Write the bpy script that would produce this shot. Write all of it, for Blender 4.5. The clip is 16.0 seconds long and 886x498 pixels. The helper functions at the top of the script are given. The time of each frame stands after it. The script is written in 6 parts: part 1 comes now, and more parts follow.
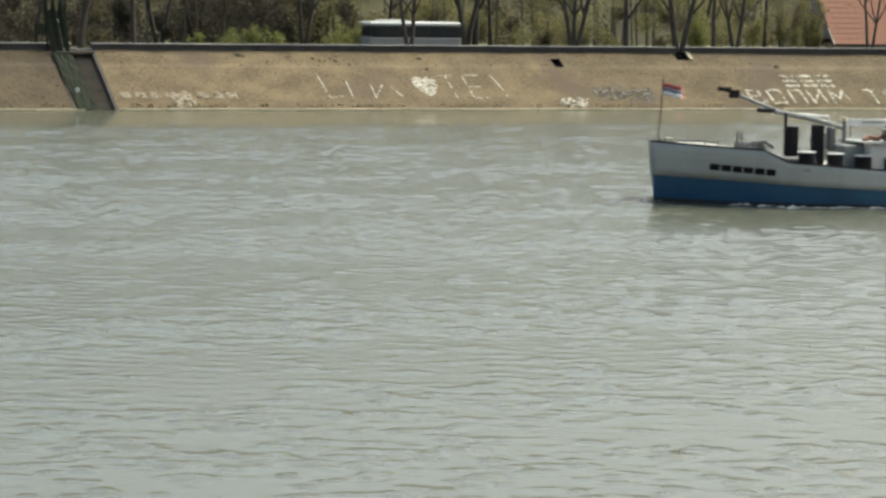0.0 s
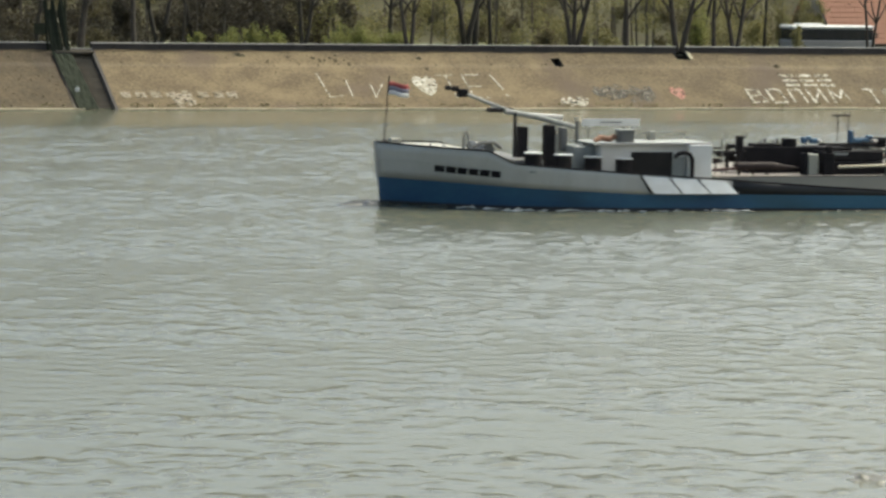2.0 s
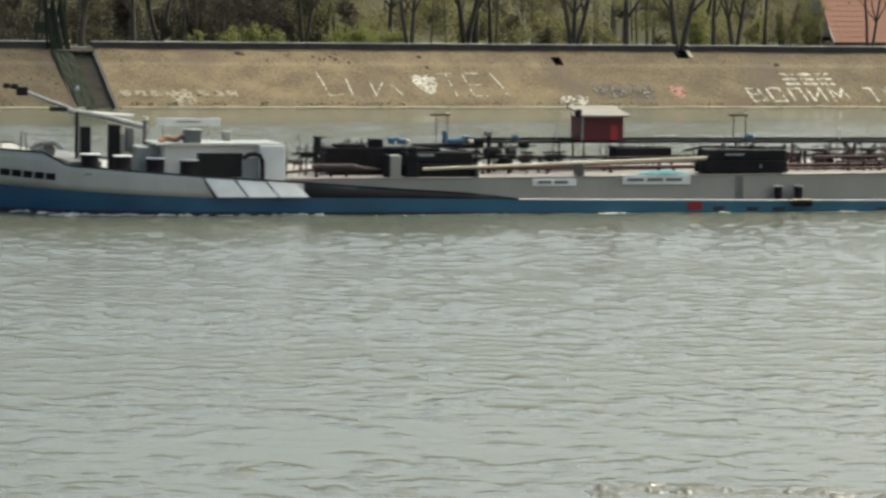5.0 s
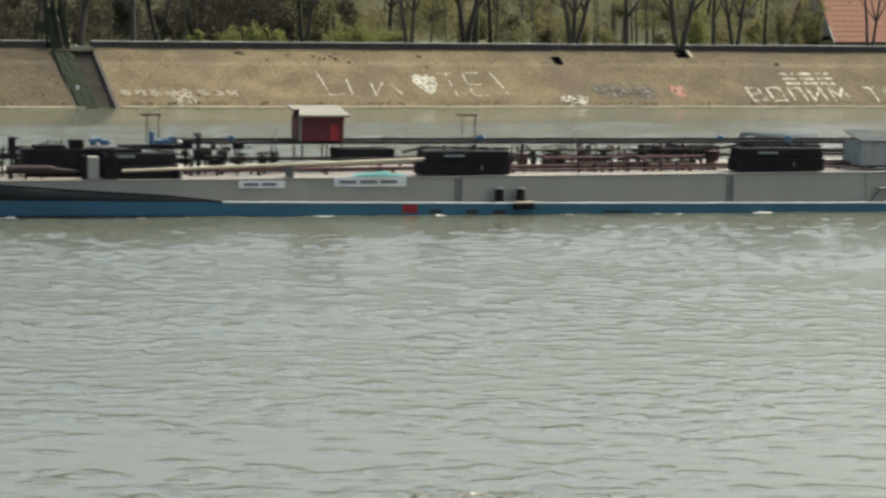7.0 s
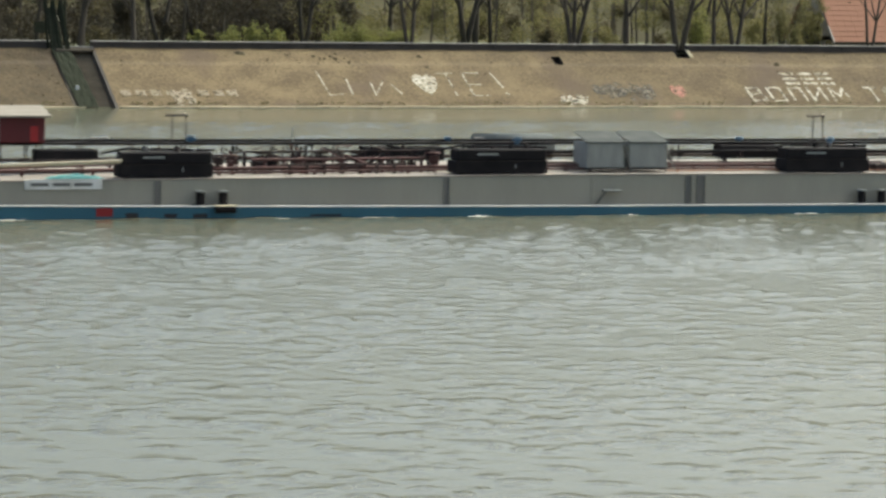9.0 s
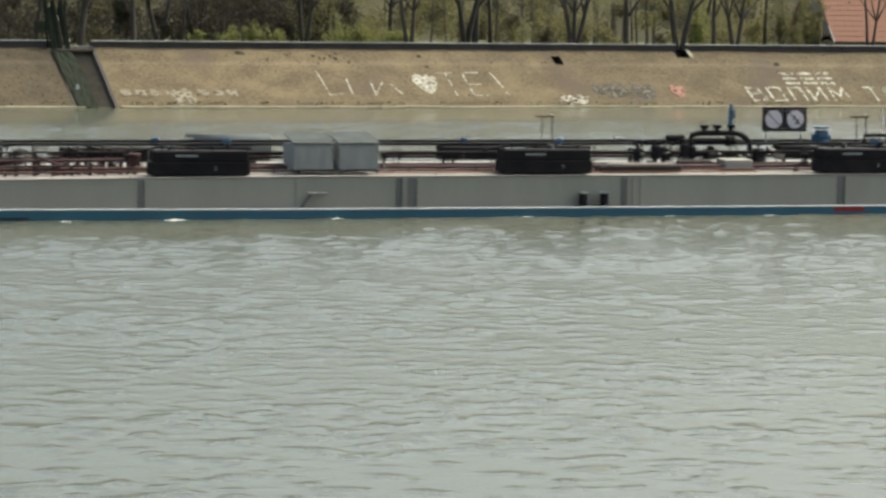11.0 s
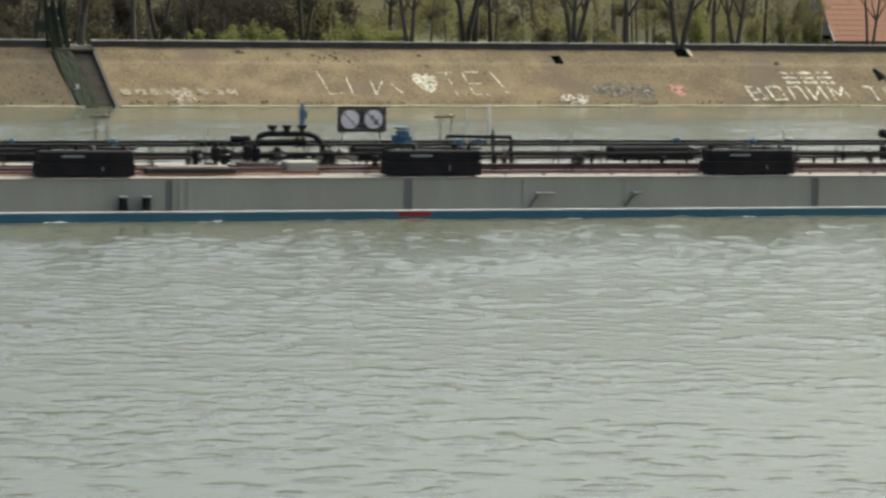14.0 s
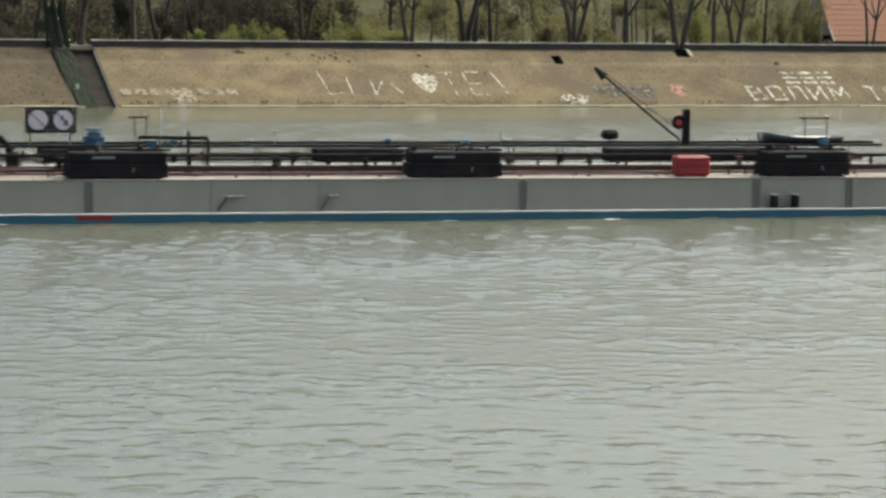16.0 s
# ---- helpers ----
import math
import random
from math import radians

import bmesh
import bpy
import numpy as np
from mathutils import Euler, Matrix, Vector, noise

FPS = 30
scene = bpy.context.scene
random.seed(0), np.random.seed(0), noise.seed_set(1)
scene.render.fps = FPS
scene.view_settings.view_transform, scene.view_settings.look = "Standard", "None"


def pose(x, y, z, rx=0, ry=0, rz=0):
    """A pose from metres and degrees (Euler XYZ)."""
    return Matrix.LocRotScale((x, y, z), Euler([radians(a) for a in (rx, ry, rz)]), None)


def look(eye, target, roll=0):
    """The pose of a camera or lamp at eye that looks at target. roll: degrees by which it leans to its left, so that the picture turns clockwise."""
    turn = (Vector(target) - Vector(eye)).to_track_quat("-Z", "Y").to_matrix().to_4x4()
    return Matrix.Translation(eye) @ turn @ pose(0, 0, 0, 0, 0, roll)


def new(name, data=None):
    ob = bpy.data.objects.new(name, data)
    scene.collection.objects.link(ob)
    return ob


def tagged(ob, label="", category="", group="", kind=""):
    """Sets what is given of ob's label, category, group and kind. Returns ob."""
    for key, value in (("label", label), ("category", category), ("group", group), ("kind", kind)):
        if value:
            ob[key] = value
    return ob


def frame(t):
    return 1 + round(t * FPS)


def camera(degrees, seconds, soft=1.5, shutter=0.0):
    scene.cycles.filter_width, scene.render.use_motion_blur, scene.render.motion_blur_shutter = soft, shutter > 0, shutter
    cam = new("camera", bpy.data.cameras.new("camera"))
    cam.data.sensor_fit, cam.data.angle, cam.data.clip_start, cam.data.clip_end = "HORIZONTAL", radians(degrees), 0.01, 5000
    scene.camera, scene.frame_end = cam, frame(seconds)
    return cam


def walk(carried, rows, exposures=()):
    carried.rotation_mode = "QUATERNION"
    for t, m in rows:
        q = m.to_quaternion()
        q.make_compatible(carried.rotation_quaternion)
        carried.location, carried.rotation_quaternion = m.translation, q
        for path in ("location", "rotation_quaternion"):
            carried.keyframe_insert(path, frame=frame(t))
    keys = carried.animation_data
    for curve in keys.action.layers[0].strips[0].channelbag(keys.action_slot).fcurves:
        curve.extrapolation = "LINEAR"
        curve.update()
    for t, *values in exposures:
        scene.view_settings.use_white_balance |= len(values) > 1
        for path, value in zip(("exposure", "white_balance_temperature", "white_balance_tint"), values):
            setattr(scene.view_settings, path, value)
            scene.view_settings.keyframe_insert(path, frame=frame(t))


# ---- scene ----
SECONDS = 16.0
cam = camera(15.939, SECONDS, soft=2.8, shutter=0.5)
EYE = Vector((0.0, 0.0, 10.766))


def aim(down):
    """The camera's pose for a tilt of so many degrees below the horizon."""
    turn, tilt = radians(21.003), radians(down)
    way = Vector((math.sin(turn) * math.cos(tilt), math.cos(turn) * math.cos(tilt), -math.sin(tilt)))
    return look(EYE, EYE + way * 100, 0.889)


walk(cam, [(0.0, aim(4.989)), (0.5, aim(4.997)), (3.0, aim(4.999)), (4.0, aim(5.010)), (6.5, aim(5.029)), (9.0, aim(5.030)),
           (11.5, aim(5.037)), (12.5, aim(5.044)), (16.0, aim(5.047))], [(0.0, 0.76, 6350, -3), (16.0, 0.76, 6350, -3)])

# ---- light ----
world = bpy.data.worlds.new("sky")
scene.world = world
world.use_nodes = True
sky = world.node_tree.nodes.new("ShaderNodeTexSky")
sky.sky_type, sky.sun_disc = "NISHITA", False
SUN_UP, SUN_AZ = radians(53), radians(70)
sky.sun_elevation, sky.sun_rotation = SUN_UP, SUN_AZ
sky.air_density, sky.dust_density, sky.ozone_density = 0.75, 8.0, 0.7
world.node_tree.nodes["Background"].inputs[1].default_value = 0.15
world.node_tree.links.new(sky.outputs[0], world.node_tree.nodes["Background"].inputs[0])
sun = new("sun", bpy.data.lights.new("sun", "SUN"))
sun.data.energy, sun.data.angle, sun.data.color = 1.3, radians(8.0), (1.0, 0.95, 0.87)
# azimuth counted from +Y towards +X
sun_way = Vector((math.sin(SUN_AZ) * math.cos(SUN_UP), math.cos(SUN_AZ) * math.cos(SUN_UP), math.sin(SUN_UP)))
sun.matrix_world = look(sun_way * 500, (0, 0, 0))


# ---- materials ----
def mat(name, c1, c2=None, scale=3.0, rough=0.6, metal=0.0, bump=0.0, fine=40.0, streak=(1, 1, 1), spot=None, rnd=0.0, grain_share=0.45, through_light=0.0, spec=0.5, worn=0.0):
    """A surface of two colours mixed by coarse and fine noise, in metres; spot: a third colour in scattered stains."""
    m = bpy.data.materials.new(name)
    m.use_nodes = True
    nt = m.node_tree
    n, l = nt.nodes, nt.links
    bsdf = n["Principled BSDF"]
    c2 = c2 or tuple(v * 0.75 for v in c1)
    tc = n.new("ShaderNodeTexCoord")
    mp = n.new("ShaderNodeMapping")
    mp.inputs["Scale"].default_value = streak
    l.new(tc.outputs["Object"], mp.inputs[0])
    coarse, grain = n.new("ShaderNodeTexNoise"), n.new("ShaderNodeTexNoise")
    for node, s, d in ((coarse, scale, 6.0), (grain, fine, 3.0)):
        node.inputs["Scale"].default_value, node.inputs["Detail"].default_value = s, d
        l.new(mp.outputs[0], node.inputs["Vector"])
    add = n.new("ShaderNodeMath")
    add.operation = "MULTIPLY_ADD"
    l.new(grain.outputs[0], add.inputs[0])
    add.inputs[1].default_value = grain_share
    l.new(coarse.outputs[0], add.inputs[2])
    ramp = n.new("ShaderNodeMapRange")
    ramp.inputs["From Min"].default_value, ramp.inputs["From Max"].default_value = 0.28 + 0.5 * grain_share, 0.72 + 0.5 * grain_share
    l.new(add.outputs[0], ramp.inputs[0])
    mix = n.new("ShaderNodeMix")
    mix.data_type = "RGBA"
    mix.inputs["A"].default_value, mix.inputs["B"].default_value = (*c1, 1), (*c2, 1)
    l.new(ramp.outputs[0], mix.inputs["Factor"])
    out = mix.outputs["Result"]
    if spot:
        stain = n.new("ShaderNodeTexNoise")
        stain.inputs["Scale"].default_value, stain.inputs["Detail"].default_value = scale * 0.35, 8.0
        l.new(mp.outputs[0], stain.inputs["Vector"])
        cut = n.new("ShaderNodeMapRange")
        cut.inputs["From Min"].default_value, cut.inputs["From Max"].default_value = 0.54, 0.68
        l.new(stain.outputs[0], cut.inputs[0])
        over = n.new("ShaderNodeMix")
        over.data_type = "RGBA"
        over.inputs["B"].default_value = (*spot, 1)
        l.new(out, over.inputs["A"])
        l.new(cut.outputs[0], over.inputs["Factor"])
        out = over.outputs["Result"]
    if rnd:
        info, hsv = n.new("ShaderNodeNewGeometry"), n.new("ShaderNodeHueSaturation")
        span = n.new("ShaderNodeMapRange")
        span.inputs["To Min"].default_value, span.inputs["To Max"].default_value = 1 - rnd, 1 + rnd
        l.new(info.outputs["Random Per Island"], span.inputs[0])
        l.new(span.outputs[0], hsv.inputs["Value"])
        l.new(out, hsv.inputs["Color"])
        out = hsv.outputs[0]
    l.new(out, bsdf.inputs["Base Color"])
    bsdf.inputs["Roughness"].default_value, bsdf.inputs["Metallic"].default_value = rough, metal
    bsdf.inputs["Specular IOR Level"].default_value = spec
    if worn:
        # flaked paint: bare in scattered patches
        flake, gone = n.new("ShaderNodeTexNoise"), n.new("ShaderNodeMapRange")
        flake.inputs["Scale"].default_value, flake.inputs["Detail"].default_value = 3.0, 6.0
        l.new(tc.outputs["Object"], flake.inputs["Vector"])
        gone.inputs["From Min"].default_value, gone.inputs["From Max"].default_value = 0.25 + 0.3 * worn, 0.5 + 0.3 * worn
        l.new(flake.outputs[0], gone.inputs[0])
        l.new(gone.outputs[0], bsdf.inputs["Alpha"])
    if through_light:
        thin, both = n.new("ShaderNodeBsdfTranslucent"), n.new("ShaderNodeMixShader")
        l.new(out, thin.inputs[0])
        both.inputs[0].default_value = through_light
        l.new(bsdf.outputs[0], both.inputs[1])
        l.new(thin.outputs[0], both.inputs[2])
        l.new(both.outputs[0], n["Material Output"].inputs[0])
    if bump:
        b = n.new("ShaderNodeBump")
        b.inputs["Strength"].default_value, b.inputs["Distance"].default_value = 1.0, bump
        l.new(add.outputs[0], b.inputs["Height"])
        l.new(b.outputs[0], bsdf.inputs["Normal"])
    return m


def water_mat():
    """Silty green-grey water; the waves are in the mesh, only the finest ripple is relief."""
    m = bpy.data.materials.new("river_water")
    m.use_nodes = True
    n, l = m.node_tree.nodes, m.node_tree.links
    bsdf = n["Principled BSDF"]
    tc, ripple, silt, b, mix = (n.new("ShaderNode" + k) for k in ("TexCoord", "TexNoise", "TexNoise", "Bump", "Mix"))
    for node, scale, detail in ((ripple, 3.6, 3.0), (silt, 0.06, 4.0)):
        node.inputs["Scale"].default_value, node.inputs["Detail"].default_value = scale, detail
        l.new(tc.outputs["Object"], node.inputs["Vector"])
    b.inputs["Strength"].default_value = 1.0
    l.new(ripple.outputs[0], b.inputs["Height"])
    l.new(b.outputs[0], bsdf.inputs["Normal"])
    mix.data_type = "RGBA"
    mix.inputs["A"].default_value, mix.inputs["B"].default_value = (0.090, 0.093, 0.064, 1), (0.104, 0.106, 0.073, 1)
    l.new(silt.outputs[0], mix.inputs["Factor"])
    l.new(mix.outputs["Result"], bsdf.inputs["Base Color"])
    # finer wind ripple towards mid-river, smooth again under the far bank: (y, roughness, ripple height)
    sep, span = n.new("ShaderNodeSeparateXYZ"), n.new("ShaderNodeMapRange")
    span.inputs["From Min"].default_value, span.inputs["From Max"].default_value = 60.0, 240.0
    l.new(tc.outputs["Object"], sep.inputs[0])
    l.new(sep.outputs[1], span.inputs[0])
    reach = ((70, 0.12, 0.010), (92, 0.155, 0.012), (116, 0.19, 0.014), (205, 0.20, 0.014), (214, 0.15, 0.008))
    for k, socket in ((1, bsdf.inputs["Roughness"]), (2, b.inputs["Distance"])):
        ruffle = n.new("ShaderNodeValToRGB")
        l.new(span.outputs[0], ruffle.inputs[0])
        el = ruffle.color_ramp.elements
        while len(el) < len(reach):
            el.new(0.5)
        for e, row in zip(el, reach):
            e.position, e.color = (row[0] - 60) / 180, (row[k], row[k], row[k], 1)
        l.new(ruffle.outputs[0], socket)
    bsdf.inputs["IOR"].default_value = 1.39
    return m


WATER = water_mat()
CONCRETE = mat("embankment_concrete", (0.192, 0.142, 0.074), (0.100, 0.072, 0.037), 0.42, 0.95, bump=0.04, fine=4.0, spot=(0.112, 0.080, 0.050), grain_share=0.95)


def weather(material, stops):
    """Darker, older stretches of a long wall: (x in metres, brightness)."""
    n, l = material.node_tree.nodes, material.node_tree.links
    bsdf = n["Principled BSDF"]
    src = bsdf.inputs["Base Color"].links[0].from_socket
    tc, sep, ramp, hsv = (n.new("ShaderNode" + k) for k in ("TexCoord", "SeparateXYZ", "ValToRGB", "HueSaturation"))
    rng = n.new("ShaderNodeMapRange")
    lo, hi = stops[0][0], stops[-1][0]
    rng.inputs["From Min"].default_value, rng.inputs["From Max"].default_value = lo, hi
    l.new(tc.outputs["Object"], sep.inputs[0])
    l.new(sep.outputs[0], rng.inputs[0])
    l.new(rng.outputs[0], ramp.inputs[0])
    el = ramp.color_ramp.elements
    while len(el) < len(stops):
        el.new(0.5)
    for e, (x, v) in zip(el, stops):
        e.position, e.color = (x - lo) / (hi - lo), (v, v, v, 1)
    l.new(ramp.outputs[0], hsv.inputs["Value"])
    l.new(src, hsv.inputs["Color"])
    l.new(hsv.outputs[0], bsdf.inputs["Base Color"])


weather(CONCRETE, [(50, 0.54), (59.5, 0.60), (63, 0.92), (80, 1.0), (98, 0.98), (106, 0.86), (118, 0.84), (135, 0.76)])
# shade of the river-facing stone is in the dark colour, sun on top in the pale
COPING_SHADED = mat("shaded_coping_stone", (0.062, 0.054, 0.048), (0.045, 0.04, 0.036), 1.0, 0.9, bump=0.01)
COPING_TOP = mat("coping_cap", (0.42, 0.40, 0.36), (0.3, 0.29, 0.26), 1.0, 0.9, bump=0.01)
KERB = mat("waterline_ledge", (0.52, 0.46, 0.32), (0.32, 0.28, 0.18), 1.2, 0.9, bump=0.02)
WET = mat("damp_concrete", (0.155, 0.125, 0.088), (0.085, 0.073, 0.052), 1.2, 0.8, bump=0.03, fine=9)
GREEN_MUCK = mat("algae", (0.20, 0.175, 0.08), (0.15, 0.135, 0.06), 2.0, 0.9, bump=0.02)
ASPHALT = mat("asphalt", (0.055, 0.055, 0.052), (0.04, 0.04, 0.04), 2.0, 0.9, bump=0.005, fine=120)
GRASS = mat("meadow", (0.06, 0.075, 0.02), (0.09, 0.09, 0.035), 0.6, 0.95, bump=0.05, fine=12)
SOIL = mat("bank_soil", (0.12, 0.10, 0.07), (0.08, 0.075, 0.045), 0.3, 0.95, bump=0.05, fine=8)
BARK = mat("bark", (0.066, 0.056, 0.042), (0.036, 0.03, 0.024), 5.0, 0.95, bump=0.02, streak=(1, 1, 0.25))
BARK_PALE = mat("pale_bark", (0.17, 0.14, 0.10), (0.07, 0.06, 0.045), 5.0, 0.95, bump=0.02, streak=(1, 1, 0.25))
LEAF_SPRING = mat("spring_leaves", (0.225, 0.205, 0.085), (0.18, 0.165, 0.07), 0.5, 0.8, rnd=0.12, through_light=0.5)
LEAF_OLIVE = mat("olive_leaves", (0.132, 0.112, 0.056), (0.10, 0.086, 0.046), 0.4, 0.85, rnd=0.12, through_light=0.4)
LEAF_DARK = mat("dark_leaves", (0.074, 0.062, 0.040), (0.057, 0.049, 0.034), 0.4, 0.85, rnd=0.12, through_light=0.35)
# distance haze over the far woods is put into this paler leaf colour
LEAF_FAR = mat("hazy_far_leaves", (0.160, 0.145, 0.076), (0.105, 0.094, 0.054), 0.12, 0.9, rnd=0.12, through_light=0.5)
LEAF_BUSH = mat("bush_leaves", (0.26, 0.265, 0.085), (0.20, 0.205, 0.07), 0.9, 0.8, rnd=0.15, through_light=0.55)
GRAFFITI = mat("chalk_white_paint", (0.58, 0.54, 0.45), (0.27, 0.23, 0.155), 1.4, 0.9, fine=6, grain_share=0.8, worn=0.12)
GRAFFITI_FADED = mat("faded_white_paint", (0.31, 0.26, 0.19), (0.20, 0.165, 0.105), 1.4, 0.9, fine=6, grain_share=0.8, worn=0.10)
GRAFFITI_PINK = mat("pink_paint", (0.42, 0.17, 0.13), (0.25, 0.16, 0.11), 2.5, 0.9, fine=16, worn=0.12)
GRAFFITI_GREY = mat("grey_paint", (0.115, 0.105, 0.088), (0.17, 0.14, 0.095), 1.2, 0.9, fine=10, worn=0.42)
# near-black colour that gives drains, joints and the deckhouse recess their darkness
VOID = mat("drain_darkness", (0.02, 0.018, 0.015), (0.012, 0.011, 0.01), 2.0, 0.95)
NET = mat("green_netting", (0.027, 0.032, 0.022), (0.037, 0.04, 0.029), 3.0, 0.95, bump=0.004, spec=0.05)
ROOF_TILE = mat("clay_tiles", (0.30, 0.148, 0.093), (0.245, 0.118, 0.074), 0.6, 0.9, bump=0.004)
HOUSE_WALL = mat("rendered_wall", (0.5, 0.43, 0.33), (0.4, 0.34, 0.26), 0.8, 0.9, bump=0.005)
TRIM_WHITE = mat("white_board", (0.6, 0.58, 0.54), (0.5, 0.48, 0.43), 2.0, 0.7)
BUS_PAINT = mat("grey_bus_paint", (0.32, 0.31, 0.28), (0.25, 0.245, 0.22), 0.6, 0.35)
BUS_ROOF = mat("white_bus_paint", (0.72, 0.72, 0.68), (0.6, 0.6, 0.56), 0.6, 0.4)
GLASS_DARK = mat("tinted_glass", (0.02, 0.024, 0.026), (0.03, 0.033, 0.035), 0.5, 0.08)
RUBBER = mat("rubber", (0.02, 0.02, 0.02), (0.03, 0.03, 0.03), 8.0, 0.85)
HULL_BLUE = mat("blue_hull_paint", (0.023, 0.074, 0.152), (0.036, 0.112, 0.178), 0.35, 0.45, bump=0.006, fine=3, streak=(1, 1, 2.5), spot=(0.024, 0.062, 0.085))


def repainted(material, x0, x1, colour):
    """Another coat of paint from x0 on, fully from x1 (metres along the hull)."""
    n, l = material.node_tree.nodes, material.node_tree.links
    bsdf = n["Principled BSDF"]
    src = bsdf.inputs["Base Color"].links[0].from_socket
    tc, sep, rng, mix = (n.new("ShaderNode" + k) for k in ("TexCoord", "SeparateXYZ", "MapRange", "Mix"))
    mix.data_type = "RGBA"
    rng.inputs["From Min"].default_value, rng.inputs["From Max"].default_value = x0, x1
    rng.inputs["To Max"].default_value = 0.75
    l.new(tc.outputs["Object"], sep.inputs[0])
    l.new(sep.outputs[0], rng.inputs[0])
    l.new(rng.outputs[0], mix.inputs["Factor"])
    l.new(src, mix.inputs["A"])
    mix.inputs["B"].default_value = (*colour, 1)
    l.new(mix.outputs["Result"], bsdf.inputs["Base Color"])


repainted(HULL_BLUE, -24.0, -8.0, (0.045, 0.155, 0.205))
BOOT = mat("black_boot_top", (0.015, 0.015, 0.017), (0.03, 0.028, 0.026), 0.8, 0.55, bump=0.004)
HULL_WHITE = mat("white_hull_paint", (0.55, 0.535, 0.49), (0.46, 0.445, 0.40), 0.4, 0.5, bump=0.004, fine=5, streak=(2.5, 1, 0.4), spot=(0.47, 0.45, 0.40))
WHITE = mat("white_steel_paint", (0.63, 0.595, 0.54), (0.53, 0.50, 0.45), 0.8, 0.5, bump=0.002, fine=8)
PANEL_WHITE = mat("clean_white_paint", (0.80, 0.80, 0.77), (0.62, 0.61, 0.56), 1.0, 0.5)
GREY = mat("grey_deck_paint", (0.35, 0.335, 0.277), (0.30, 0.286, 0.235), 0.3, 0.55, bump=0.004, fine=4, streak=(2, 1, 0.3), spot=(0.315, 0.295, 0.245))
GREY_DARK = mat("dark_grey_paint", (0.12, 0.118, 0.11), (0.16, 0.155, 0.14), 0.8, 0.6, streak=(3, 1, 0.4))
# darker grey for wide ribs, with the shading on them put into the paint
RIB = mat("shaded_rib_paint", (0.15, 0.145, 0.13), (0.19, 0.18, 0.16), 0.8, 0.6, streak=(3, 1, 0.3))
GREY_LIGHT = mat("light_grey_paint", (0.32, 0.325, 0.30), (0.235, 0.245, 0.225), 1.6, 0.6, streak=(2, 2, 0.7), spot=(0.25, 0.255, 0.235))
DECK = mat("pale_deck", (0.29, 0.255, 0.22), (0.205, 0.178, 0.155), 0.8, 0.8, bump=0.004, fine=6)
BLACK = mat("black_steel_paint", (0.014, 0.013, 0.014), (0.026, 0.023, 0.023), 1.2, 0.8, bump=0.003, fine=10, spec=0.1)
RUST = mat("oxide_red_pipe", (0.10, 0.035, 0.03), (0.055, 0.028, 0.024), 1.4, 0.7, bump=0.003)
BROWN = mat("brown_steel", (0.05, 0.034, 0.03), (0.03, 0.022, 0.02), 1.8, 0.75, bump=0.003, spec=0.25)
RED = mat("red_paint", (0.34, 0.018, 0.02), (0.26, 0.016, 0.018), 0.9, 0.5, spot=(0.30, 0.03, 0.03))
RED_DARK = mat("dark_red_paint", (0.085, 0.008, 0.011), (0.11, 0.010, 0.014), 0.7, 0.5, streak=(2, 2, 0.5))
BLUE = mat("blue_valve_paint", (0.05, 0.115, 0.19), (0.08, 0.16, 0.24), 3.0, 0.6)
CREAM = mat("cream_poles", (0.66, 0.58, 0.42), (0.5, 0.44, 0.32), 1.2, 0.6)
TEAL = mat("teal_tarpaulin", (0.10, 0.30, 0.29), (0.05, 0.19, 0.20), 2.5, 0.7, bump=0.05, fine=6)
STEEL = mat("galvanised_steel", (0.30, 0.30, 0.29), (0.2, 0.2, 0.19), 2.5, 0.5, metal=0.6)
ORANGE = mat("rusty_orange_hose", (0.36, 0.17, 0.09), (0.25, 0.12, 0.07), 2.0, 0.7)
FLAG_RED = mat("red_cloth", (0.44, 0.09, 0.085), (0.36, 0.08, 0.075), 4.0, 0.8)
FLAG_BLUE = mat("blue_cloth", (0.24, 0.22, 0.28), (0.2, 0.19, 0.24), 4.0, 0.8)
FLAG_WHITE = mat("white_cloth", (0.75, 0.74, 0.72), (0.65, 0.64, 0.62), 4.0, 0.8)
FOAM = mat("foam", (0.70, 0.69, 0.62), (0.30, 0.29, 0.23), 3.0, 0.7, bump=0.03, fine=12)
ROOF_SHEET = mat("weathered_roof_sheet", (0.30, 0.275, 0.235), (0.20, 0.18, 0.15), 1.0, 0.9, spec=0.2, bump=0.004, fine=6, streak=(0.4, 2, 2))
TANK_GREY = mat("blue_grey_paint", (0.075, 0.085, 0.09), (0.11, 0.12, 0.12), 0.8, 0.8, fine=6, spec=0.15)
LID_GREY = mat("dull_lid_paint", (0.075, 0.082, 0.08), (0.12, 0.125, 0.118), 1.2, 0.95, fine=6, spec=0.05)
MOSS = mat("dry_moss", (0.105, 0.085, 0.046), (0.075, 0.062, 0.034), 4.0, 0.95)
SIGN_WHITE = mat("pinkish_sign_paint", (0.86, 0.77, 0.76), (0.74, 0.66, 0.65), 3.0, 0.6)
LAMP_RED = mat("red_lens", (0.65, 0.06, 0.05), (0.5, 0.04, 0.04), 4.0, 0.3)


# ---- building tools ----
def finish(name, bm, material, parent=None, label="", smooth=False):
    me = bpy.data.meshes.new(name)
    bmesh.ops.recalc_face_normals(bm, faces=bm.faces)
    bm.to_mesh(me)
    bm.free()
    mats = material if isinstance(material, (list, tuple)) else [material]
    for m in mats:
        me.materials.append(m)
    if smooth:
        for p in me.polygons:
            p.use_smooth = True
    ob = new(name, me)
    ob.parent = parent
    if label:
        ob["label"] = label
    return ob


